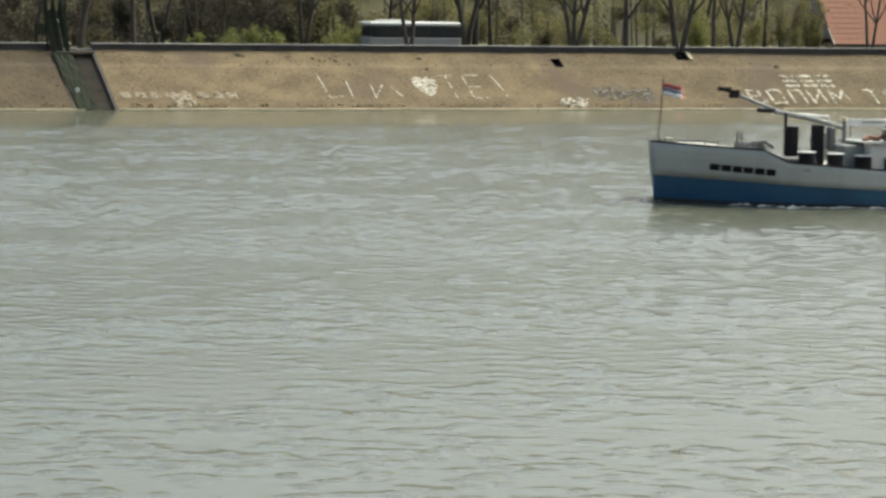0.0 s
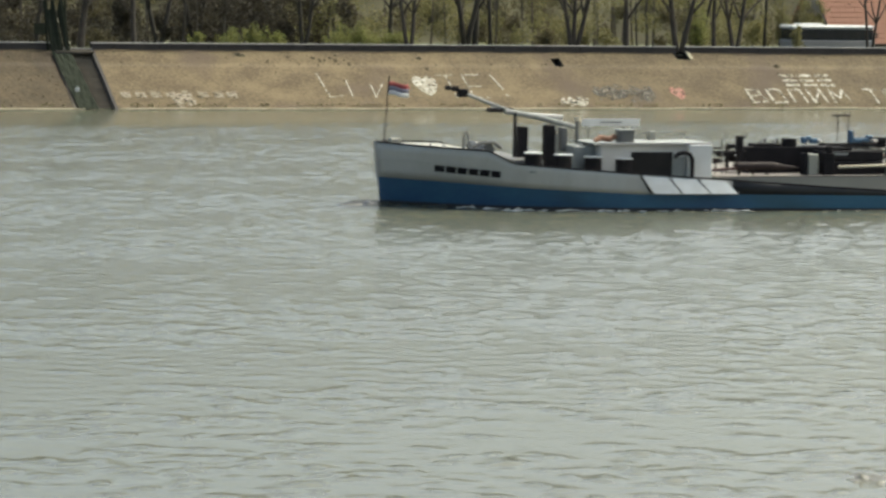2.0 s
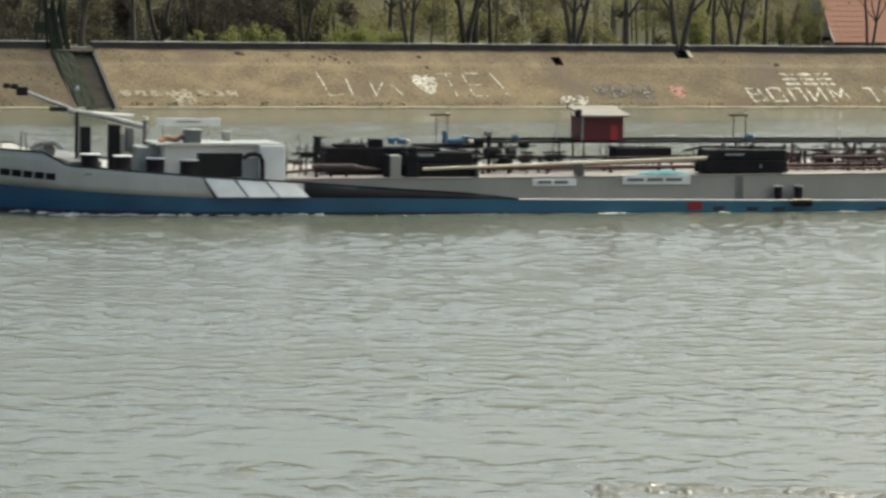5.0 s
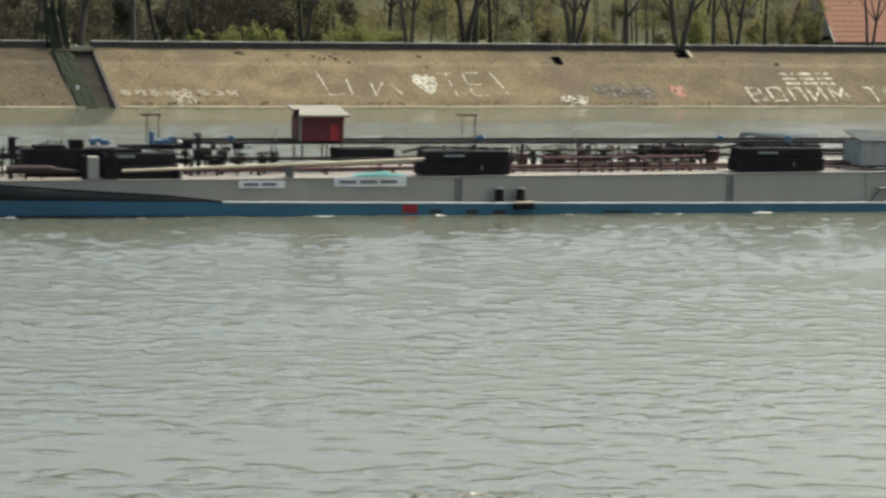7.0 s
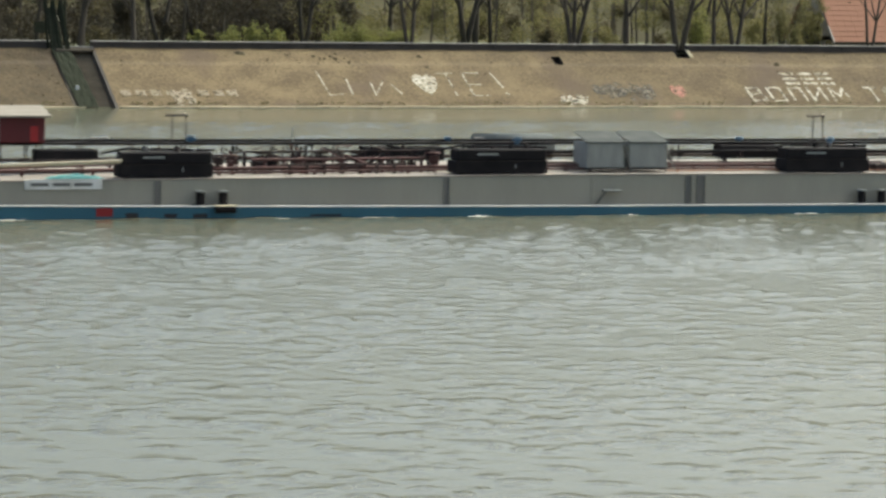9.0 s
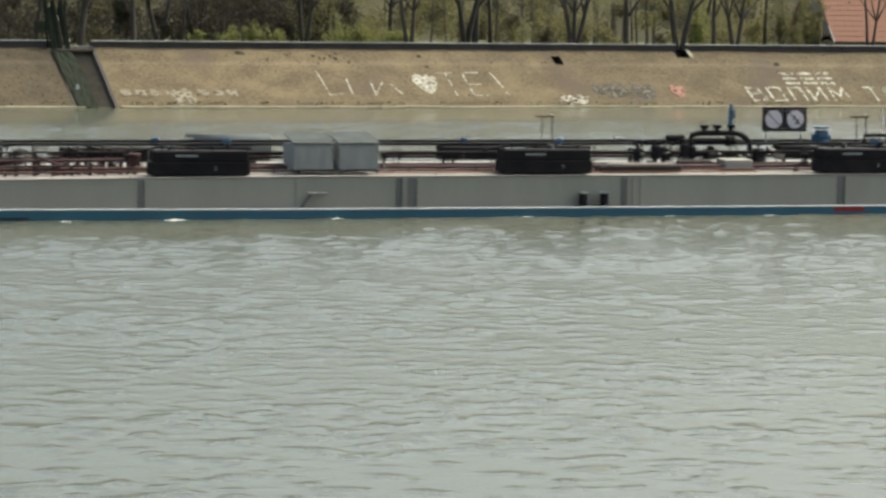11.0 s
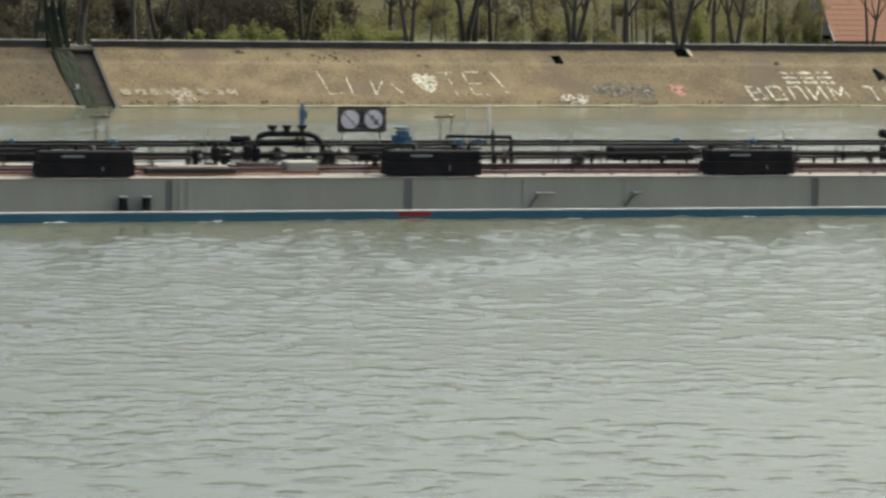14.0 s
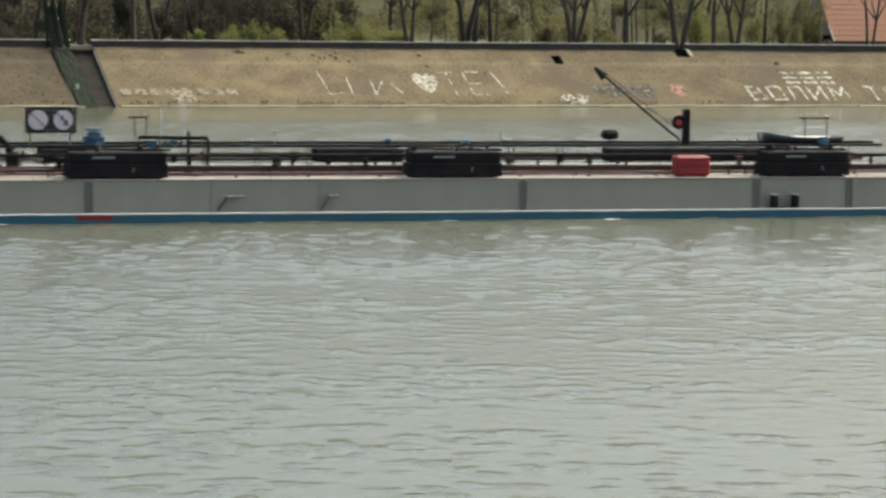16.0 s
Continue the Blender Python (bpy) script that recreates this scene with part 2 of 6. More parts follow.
def part(name, bm, material, parent, label="", smooth=False):
    return finish(name, bm, material, parent, label, smooth)


def raw(name, verts, faces, material, parent=None, label="", smooth=False):
    """A mesh object straight from vertices and faces."""
    me = bpy.data.meshes.new(name)
    me.from_pydata([tuple(v) for v in verts], [], [tuple(f) for f in faces])
    me.materials.append(material)
    if smooth:
        for p in me.polygons:
            p.use_smooth = True
    ob = new(name, me)
    ob.parent = parent
    if label:
        ob["label"] = label
    return ob


def bx(x0, x1, y0, y1, z0, z1, bevel=0.02, bm=None):
    """A bevelled block."""
    tmp = bmesh.new()
    bmesh.ops.create_cube(tmp, size=1.0)
    for v in tmp.verts:
        v.co = Vector(((x0 + x1) / 2 + v.co.x * (x1 - x0), (y0 + y1) / 2 + v.co.y * (y1 - y0), (z0 + z1) / 2 + v.co.z * (z1 - z0)))
    if bevel:
        bmesh.ops.bevel(tmp, geom=list(tmp.edges), offset=min(bevel, (x1 - x0) / 3, (y1 - y0) / 3, (z1 - z0) / 3), segments=1, affect="EDGES")
    return join(bm, tmp)


def join(bm, tmp):
    if bm is None:
        return tmp
    me = bpy.data.meshes.new("piece")
    tmp.to_mesh(me)
    tmp.free()
    bm.from_mesh(me)
    bpy.data.meshes.remove(me)
    return bm


def tube(points, r, seg=8, bm=None, r1=None):
    """A round bar along points, tapering from r to r1."""
    bm = bm or bmesh.new()
    pts = [Vector(p) for p in points]
    rings = []
    for i, p in enumerate(pts):
        d = (pts[min(i + 1, len(pts) - 1)] - pts[max(i - 1, 0)]).normalized()
        side = d.cross(Vector((0, 0, 1)) if abs(d.z) < 0.9 else Vector((1, 0, 0))).normalized()
        up = side.cross(d)
        rr = r + ((r1 if r1 is not None else r) - r) * i / max(1, len(pts) - 1)
        rings.append([bm.verts.new(p + (side * math.cos(k * math.tau / seg) + up * math.sin(k * math.tau / seg)) * rr) for k in range(seg)])
    for a, b in zip(rings, rings[1:]):
        for k in range(seg):
            bm.faces.new((a[k], a[(k + 1) % seg], b[(k + 1) % seg], b[k]))
    bm.faces.new(list(reversed(rings[0])))
    bm.faces.new(rings[-1])
    return bm


def lerp(x, table):
    return float(np.interp(x, [a for a, _ in table], [b for _, b in table]))


def thing(name, label, category, group="", at=(0, 0, 0)):
    ob = new(name)
    ob.location = at
    return tagged(ob, label, category, group)


# ---- river, banks and ground ----
def river():
    """One sheet of water: waves in the reach that is looked at, plain beyond. Crests lie across the line of view."""
    rng = np.random.default_rng(4)
    ys = [52.0]
    while ys[-1] < 236.3:
        ys.append(ys[-1] + 0.09 + 0.001 * (ys[-1] - 52))
    ys = np.array(ys)
    cols = 620
    k = np.linspace(0, 1, cols)
    x0, x1 = ys * 0.213 - 4, ys * 0.548 + 38
    X = x0[:, None] + (x1 - x0)[:, None] * k[None, :]
    Y = np.repeat(ys[:, None], cols, 1)
    cs, sn = math.cos(radians(20)), math.sin(radians(20))
    h = np.zeros_like(X)
    count = 100
    for i in range(count):
        lam = math.exp(rng.uniform(math.log(0.4), math.log(1.3)))
        a = rng.normal(radians(250), radians(70))
        kx, ky = math.cos(a) * math.tau / lam, math.sin(a) * math.tau / lam
        steep = 0.012 * math.sqrt(2 / count) * rng.uniform(0.5, 1.5)
        h += steep * lam / math.tau * np.sin(X * kx + Y * ky + rng.uniform(0, math.tau))
    waves = [(rng.uniform(6, 34), rng.uniform(0, math.tau), rng.uniform(0, 6)) for i in range(14)]

    def patch(x, y):
        """Calm and ruffled reaches, about -1 to 1."""
        return sum(np.sin(x * math.cos(a) * 0.55 * math.tau / lam + y * math.sin(a) * 1.3 * math.tau / lam + f) for lam, a, f in waves) / 3.2

    amp = np.clip(0.95 + 0.25 * patch(X, Y), 0.6, 1.4)
    amp *= np.interp(Y, [75, 92, 118, 209, 216], [1.0, 2.0, 6.0, 7.5, 0.5])
    edge = np.clip(np.minimum(k, 1 - k)[None, :] * 20, 0, 1) * np.clip((Y - 52) / 3, 0, 1) * np.clip((236.0 - Y) / 2, 0, 1)
    h = h * amp
    # short separate wavelets, scattered in patches, and one ruffled streak
    spots = []
    while len(spots) < 13000:
        py = 52 + 165 * rng.random() ** 1.5
        px = py * 0.213 - 4 + rng.random() * (py * 0.335 + 42)
        size = min(rng.exponential(0.5), 1.0)
        if rng.random() < np.clip(0.5 + 0.4 * patch(px, py), 0.16, 1):
            spots.append((px, py, size))
    for i in range(330):
        px = 51 - 32 * rng.random() ** 0.8
        spots.append((px, 90.5 - 0.05 * (px - 35) + rng.normal(0, 1.3 + 0.03 * (51 - px)), 0.2 + min(rng.exponential(0.3), 0.6)))
    for i, (px, py, size) in enumerate(spots):
        g = max(0.9, py / 88)
        sx, sy = rng.uniform(0.12, 0.32) * g, rng.uniform(0.12, 0.17) * g
        peak = 0.061 * g * size * np.interp(py, [60, 88, 108, 140, 205, 212], [1.0, 1.05, 0.75, 0.6, 0.5, 0.02])
        r0, r1 = np.searchsorted(ys, (py - 3.5 * sy - 0.6 * sx, py + 4.5 * sy + 0.6 * sx))
        span = py * 0.335 + 42
        c0, c1 = (int(np.clip((px + s * 3.4 * sx - py * 0.213 + 4) / span, 0, 1) * cols) for s in (-1, 1))
        ex, ey = X[r0:r1, c0:c1] - px, Y[r0:r1, c0:c1] - py
        dx, dy = ex * cs - ey * sn, ex * sn + ey * cs
        dy = dy + rng.normal(0, 0.16) * dx + 0.16 * np.sin(1.3 * dx / sx + i) * sy
        # the near face is the steeper one
        sy = np.where(dy < 0, 0.66 * sy, 1.7 * sy)
        h[r0:r1, c0:c1] += peak * np.exp(-0.5 * (dx / sx) ** 2 - 0.5 * (dy / sy) ** 2)
    # no crest stands out of the chop
    h = 0.1 * np.tanh(h / 0.1) * edge
    verts = np.stack([X, Y, h], 2).reshape(-1, 3)
    rows = len(ys)
    idx = np.arange(rows * cols).reshape(rows, cols)
    quads = np.stack([idx[:-1, :-1], idx[:-1, 1:], idx[1:, 1:], idx[1:, :-1]], 2).reshape(-1, 4)
    n = len(verts)
    verts = verts.tolist() + [(-1500, 16, 0), (1900, 16, 0), (1900, ys[-1], 0), (-1500, ys[-1], 0), (-1500, 52, 0), (1900, 52, 0)]
    faces = quads.tolist()
    faces.append([n + 4, *idx[0, :1].tolist(), *idx[:, 0].tolist()[1:], n + 3])
    faces.append([*idx[:, -1].tolist(), n + 2, n + 5][::-1])
    faces.append([n, n + 1, n + 5, *idx[0, ::-1].tolist(), n + 4])
    return raw("water", verts, faces, WATER, smooth=True)


water = tagged(river(), "grey-green rippled river water under pale sky", "river", kind="structure")

BANK_Y, RISE = 233.17, 0.577


def on_slope(x, u, off=0.0):
    """A point of the sloping embankment: u metres inland of its foot, off metres out of its face."""
    k = 1 / math.hypot(1, RISE)
    return Vector((x, BANK_Y + u - off * RISE * k, u * RISE + off * k))


def slope_sheet():
    holes = [(59.75, 62.7, -9, 99), (101.25, 102.05, 5.6, 6.7), (112.7, 113.9, 6.6, 7.65), (100.7, 101.5, 0.55, 1.25)]
    xs = sorted({-600.0, -300.0, -100.0, 0.0, 30.0, 160.0, 200.0, 300.0, 500.0, 1000.0, *[45 + i * 0.8 for i in range(128)], *[h for o in holes for h in o[:2]]})
    us = sorted({-6.0, -2.0, *[i * 0.4 for i in range(-2, 19)], 7.55, *[h for o in holes[1:] for h in o[2:]]})
    verts, faces = [], []
    for x in xs:
        for u in us:
            n = noise.fractal(Vector((x * 0.5, u * 0.6, 0)), 1.0, 2.0, 4) * 0.05
            verts.append(on_slope(x, u, n))
    k = len(us)
    for i in range(len(xs) - 1):
        for j in range(k - 1):
            cx, cu = (xs[i] + xs[i + 1]) / 2, (us[j] + us[j + 1]) / 2
            if not any(a < cx < b and c < cu < d for a, b, c, d in holes):
                faces.append((i * k + j, (i + 1) * k + j, (i + 1) * k + j + 1, i * k + j + 1))
    return raw("embankment_wall", verts, faces, CONCRETE, smooth=True)


tagged(slope_sheet(), "sloping tan concrete river embankment, weathered and stained", "embankment", kind="structure")

# the stepped landing cut into the slope
landing = thing("landing_stair", "dark damp stair recess cut into the sloping embankment", "stairs")
landing["kind"] = "structure"
bm = bmesh.new()
for i in range(26):
    u = i * 0.3
    bx(59.6, 62.85, BANK_Y + u + 0.55, BANK_Y + u + 1.2, u * RISE - 0.5, u * RISE + 0.12, 0.015, bm)
part("stair_flight", bm, WET, landing)
for x0, x1 in ((59.55, 59.75), (62.7, 62.95)):
    bm = bmesh.new()
    ring = [on_slope(x0, -1, 0.06), on_slope(x0, 7.6, 0.06), on_slope(x0, 7.6, -1.2), on_slope(x0, -1, -1.2)]
    a = [bm.verts.new(p) for p in ring]
    b = [bm.verts.new(p + Vector((x1 - x0, 0, 0))) for p in ring]
    bm.faces.new(a)
    bm.faces.new(b[::-1])
    for i in range(4):
        bm.faces.new((a[i], a[(i + 1) % 4], b[(i + 1) % 4], b[i]))
    # the right wall's shade comes from the darker stone colour
    part("side_wall", bm, WET if x0 < 60 else COPING_SHADED, landing)
bm = bmesh.new()
bx(59.7, 62.75, BANK_Y + 6.6, BANK_Y + 7.5, 4.05, 4.25, 0.02, bm)
part("landing_slab", bm, WET, landing)

# green netting hung beside the stair, with its posts
net = thing("debris_net", "dark green netting hung on slanting posts beside the stair", "net")
verts, faces = [], []
for i in range(9):
    for j in range(25):
        u = -0.2 + j * 0.33
        sag = 0.12 * noise.noise(Vector((i * 0.6, j * 0.4, 3)))
        p = on_slope(59.4 + i * 0.19 + 0.45 * (1 - j / 24), u, 0.2 + sag)
        if j > 22:
            p.z += (j - 22) * (1.7 + 0.5 * math.sin(i * 1.9))
            p.x -= 0.25 * (j - 22)
        verts.append(p)
for i in range(8):
    for j in range(24):
        if j < 22 or i != 5:
            faces.append((i * 25 + j, (i + 1) * 25 + j, (i + 1) * 25 + j + 1, i * 25 + j + 1))
cloth = raw("netting", verts, faces, NET, net)
sol = cloth.modifiers.new("thick", "SOLIDIFY")
sol.thickness = 0.02
for x, lean in ((59.3, 0.3), (60.75, 0.1)):
    part("post", tube([on_slope(x, 7.4), on_slope(x, 7.4) + Vector((-lean, 0.3, 4.2))], 0.09), NET, net)
part("bracing_bar", tube([(61.2, 241.2, 4.75), (60.1, 241.6, 7.0)], 0.035), CREAM, net, "pale slanting bar")
part("sheet", bx(59.0, 60.0, 244.0, 244.04, 5.4, 6.3), NET, net)
part("top_bar", tube([on_slope(59.7, 7.5, 0.1), on_slope(62.8, 7.5, 0.1)], 0.05), STEEL, net)

# coping along the top, ledge at the foot
COP = [(-600, 59.6), (62.8, 113.0), (114.0, 1000)]
for x0, x1 in COP:
    wall = thing("coping_wall", "low dark coping wall along the top of the embankment", "wall", at=((x0 + x1) / 2, 240.9, 4.3))
    wall["kind"] = "structure"
    h = (x1 - x0) / 2
    # dark face and pale cap: shade and sunlight put into the two colours
    part("coping_face", bx(-h, h, -0.22, 0.25, -0.35, 0.50, 0.02), COPING_SHADED, wall)
    part("coping_cap", bx(-h, h, -0.27, 0.3, 0.503, 0.60, 0.02), COPING_TOP, wall, "pale capstones, lightened as if sunlit")
joint_x = 64.5
while joint_x < 150:
    if not 112.4 < joint_x < 114.6:
        j = thing("coping_joint", "dark open joint in the coping wall", "joint", "coping joints", at=(joint_x, 240.66, 4.72))
        j["kind"] = "structure"
        part("gap", bx(-.025, .025, -.02, .0, -.3, .12, 0), VOID, j)
    joint_x += random.Random(int(joint_x * 10)).uniform(3.6, 4.4)
ledge = new("waterline_ledge")
tagged(ledge, "pale concrete ledge at the foot of the embankment", "ledge", kind="structure")
x = 40.0
while x < 150:
    w = random.uniform(2.2, 4.0)
    if not 58.5 < x + w / 2 < 63.5:
        j = random.uniform(-0.03, 0.03)
        part("ledge_block", bx(x + 0.02, x + w - 0.02, BANK_Y - 0.42 + j, BANK_Y + 0.3, -0.5, 0.10 + j * 0.6, 0.03), KERB, ledge)
    x += w

# weeds along the foot
verts, faces = [], []
for i in range(900):
    x = random.uniform(45, 145)
    if noise.noise(Vector((x * 0.35, 5, 0))) < -0.05 or 59 < x < 63.5:
        continue
    p = on_slope(x, random.uniform(0.2, 0.65), 0.03)
    for k in range(3):
        a, s = random.uniform(0, math.tau), random.uniform(0.05, 0.14)
        d = Vector((math.cos(a) * 0.06, math.sin(a) * 0.06, 0))
        n = len(verts)
        verts += [p - d, p + d, p + d * 0.3 + Vector((random.uniform(-0.1, 0.1), random.uniform(-0.1, 0.1), s))]
        faces.append((n, n + 1, n + 2))
tagged(raw("weeds", verts, faces, GREEN_MUCK), "low green weeds along the ledge", "weeds", kind="stuff")


# openings in the slope
def drain(x0, x1, u0, u1, lip):
    d = thing("drain_outlet", "dark square drain opening in the sloping concrete", "drain", "drain outlets")
    a = [on_slope(x, u, -0.02) for x, u in ((x0, u0), (x1, u0), (x1, u1), (x0, u1))]
    b = [p + Vector((0, 0.9, -0.1)) for p in a]
    raw("shaft", a + b, [(0, 1, 5, 4), (1, 2, 6, 5), (2, 3, 7, 6), (3, 0, 4, 7), (4, 5, 6, 7)], VOID, d)
    if lip:
        bm = bmesh.new()
        q = [on_slope(x1 + dx, u, o) for dx, u, o in ((-0.02, u0, 0.02), (0.28, u0, 0.02), (0.28, u1, 0.02), (-0.02, u1, 0.02))]
        vs = [bm.verts.new(p) for p in q] + [bm.verts.new(p + Vector((0, -0.03, 0.07))) for p in q]
        for f in ((0, 1, 2, 3), (4, 5, 6, 7), (0, 1, 5, 4), (1, 2, 6, 5), (2, 3, 7, 6), (3, 0, 4, 7)):
            bm.faces.new([vs[i] for i in f])
        part("lip", bm, KERB, d, "pale concrete lip")


drain(101.25, 102.05, 5.6, 6.7, False)
drain(112.7, 113.9, 6.6, 7.65, True)
drain(100.7, 101.5, 0.55, 1.25, False)


# ---- painted writing on the slope ----
def stroke_mesh(name, segs, material, width, breaks, owner):
    """Painted strokes laid a little above the rough slope; breaks: the share that has worn away."""
    verts, faces = [], []
    for (ax, au), (bx_, bu) in segs:
        a, b = Vector((ax, au)), Vector((bx_, bu))
        n = max(2, int((b - a).length / 0.18))
        d = (b - a).normalized()
        s = Vector((-d.y, d.x)) * width / 2
        k = len(verts)
        for i in range(n + 1):
            p, w = a.lerp(b, -0.03 + 1.06 * i / n), random.uniform(0.75, 1.2)
            for c in (p - s * w, p + s * w):
                nz = noise.fractal(Vector((c.x * 0.5, c.y * 0.6, 0)), 1.0, 2.0, 4) * 0.05
                verts.append(on_slope(c.x, c.y, nz + 0.06))
            if i and random.random() >= breaks:
                faces.append((k + 2 * i - 2, k + 2 * i, k + 2 * i + 1, k + 2 * i - 1))
    return raw(name, verts, faces, material, owner)


def strokes(name, label, segs, material, width=0.16, breaks=0.0):
    owner = thing(name, label, "graffiti")
    for sg in segs:
        stroke_mesh("stroke", [sg], material, width, breaks, owner)
    return owner


GLYPH = {"V": [((0, 0), (0, 1)), ((0, 1), (.7, .95)), ((.7, .95), (.75, .6)), ((.75, .6), (0, .52)), ((.75, .5), (.9, .1)), ((.9, .1), (0, 0))],
         "O": [((0, 0), (0, 1)), ((0, 1), (.8, 1)), ((.8, 1), (.8, 0)), ((.8, 0), (0, 0))],
         "L": [((0, 0), (.1, 1)), ((.1, 1), (.8, 1)), ((.8, 1), (.8, 0))],
         "I": [((0, 1), (0, 0)), ((0, 0), (.8, 1)), ((.8, 1), (.8, 0))],
         "M": [((0, 0), (.1, 1)), ((.1, 1), (.5, .35)), ((.5, .35), (.95, 1)), ((.95, 1), (1.05, 0))],
         "T": [((0, 1), (.9, 1)), ((.45, 1), (.45, 0))],
         "E": [((0, 0), (0, 1)), ((0, 1), (.8, 1)), ((0, .5), (.65, .5)), ((0, 0), (.8, 0))]}


def word(text, x, u, w, h, step, material, label, width=0.16, breaks=0.0):
    owner = thing("painted_word", label, "graffiti")
    for i, c in enumerate(text):
        x0 = x + i * step
        letter = None
        for (ax, au), (bx_, bu) in GLYPH[c]:
            ob = stroke_mesh("stroke" if letter else "letter", [((x0 + ax * w, u + au * h), (x0 + bx_ * w, u + bu * h))], material, width, breaks, letter or owner)
            letter = letter or ob
    return owner


word("VOLIM", 117.05, 0.75, 1.45, 1.75, 1.88, GRAFFITI, "large white painted letters on the embankment", 0.22)
word("TE", 127.95, 0.75, 1.45, 1.75, 1.9, GRAFFITI, "large white painted letters on the embankment", 0.22)
word("TE", 90.3, 1.45, 1.75, 2.9, 2.25, GRAFFITI, "faded white painted letters on the embankment", 0.15, 0.1)
# a name above, as plain bars
strokes("painted_bars", "three short white painted bars on the embankment",
        [((x, u), (x + 1.25, u)) for x in (121.1, 122.75, 124.4) for u in (3.1, 3.75, 4.4)], GRAFFITI, 0.32)
strokes("painted_bars", "row of faded white painted bars low on the embankment",
        [((x, 1.75), (x + 0.75, 1.75)) for x in (63.6, 64.8, 66.0, 67.2, 69.8, 71.0, 72.1)], GRAFFITI_FADED, 0.75)
strokes("faded_strokes", "worn white painted strokes on the embankment",
        [((80.25, 4.39), (80.44, 1.43)), ((80.46, 1.5), (81.54, 1.64)), ((82.44, 3.59), (82.34, 1.5)), ((84.31, 3.09), (84.27, 1.5)),
         ((84.27, 1.5), (85.5, 3.39)), ((85.97, 2.81), (86.51, 1.65))], GRAFFITI, 0.13, 0.12)
strokes("wall_crack", "dark branching cracks in the weathered embankment",
        [((58.6, 7.4), (58.75, 4.6)), ((57.5, 4.0), (59.5, 5.1)), ((57.75, 7.2), (57.6, 5.0)), ((57.6, 5.0), (56.9, 4.4)), ((58.75, 4.6), (58.3, 2.2))], MOSS, 0.06)
marker = thing("marker_plate", "small white marker plate at the edge of the stair", "marker")
part("plate", bx(60.05, 60.33, 234.9, 234.94, 1.3, 1.62), PANEL_WHITE, marker)
part("post", tube([(60.19, 234.96, 0.55), (60.19, 234.96, 1.5)], 0.03), STEEL, marker)
strokes("exclamation_mark", "faded white exclamation mark painted on the embankment", [((95.0, 4.4), (95.4, 2.5)), ((95.4, 1.8), (95.6, 1.45))], GRAFFITI, 0.17)


def heart(name, label, x, u, s, material):
    """A filled heart with a ragged rim, as one patch."""
    verts, faces, index = [], [], {}

    def corner(i, j):
        if (i, j) not in index:
            index[i, j] = len(verts)
            px = x + (-1.2 + i * 0.115 + 0.05 * noise.noise(Vector((i, j, 2)))) * s
            pu = u + (-1.15 + j * 0.115 + 0.05 * noise.noise(Vector((i, j, 5)))) * s * 1.3
            nz = noise.fractal(Vector((px * 0.5, pu * 0.6, 0)), 1.0, 2.0, 4) * 0.05
            verts.append(on_slope(px, pu, nz + 0.045))
        return index[i, j]

    for i in range(22):
        for j in range(22):
            hx, hu = -1.15 + i * 0.115, -1.1 + j * 0.115
            if (hx * hx + hu * hu - 0.9) ** 3 - hx * hx * hu ** 3 * 1.2 < 0:
                faces.append((corner(i, j), corner(i + 1, j), corner(i + 1, j + 1), corner(i, j + 1)))
    return tagged(raw(name, verts, faces, material), label, "graffiti")


heart("painted_heart", "white heart painted on the embankment", 89.0, 2.75, 0.92, GRAFFITI)
heart("painted_heart", "small faded pink heart painted on the embankment", 110.7, 1.8, 0.6, GRAFFITI_PINK)


def smear(name, label, x0, x1, u0, u1, material, n, seed, size=0.25):
    rnd = random.Random(seed)
    verts, faces = [], []
    for i in range(n):
        x, u, s = rnd.uniform(x0, x1), rnd.triangular(u0, u1), rnd.uniform(0.4, 1.0) * size
        k = len(verts)
        for a in range(6):
            px, pu = x + math.cos(a * math.tau / 6) * s * 1.4, u + math.sin(a * math.tau / 6) * s
            nz = noise.fractal(Vector((px * 0.5, pu * 0.6, 0)), 1.0, 2.0, 4) * 0.05
            verts.append(on_slope(px, pu, nz + 0.03 + i * 0.00004))
        faces.append(tuple(range(k, k + 6)))
    return tagged(raw(name, verts, faces, material), label, "paint smear")


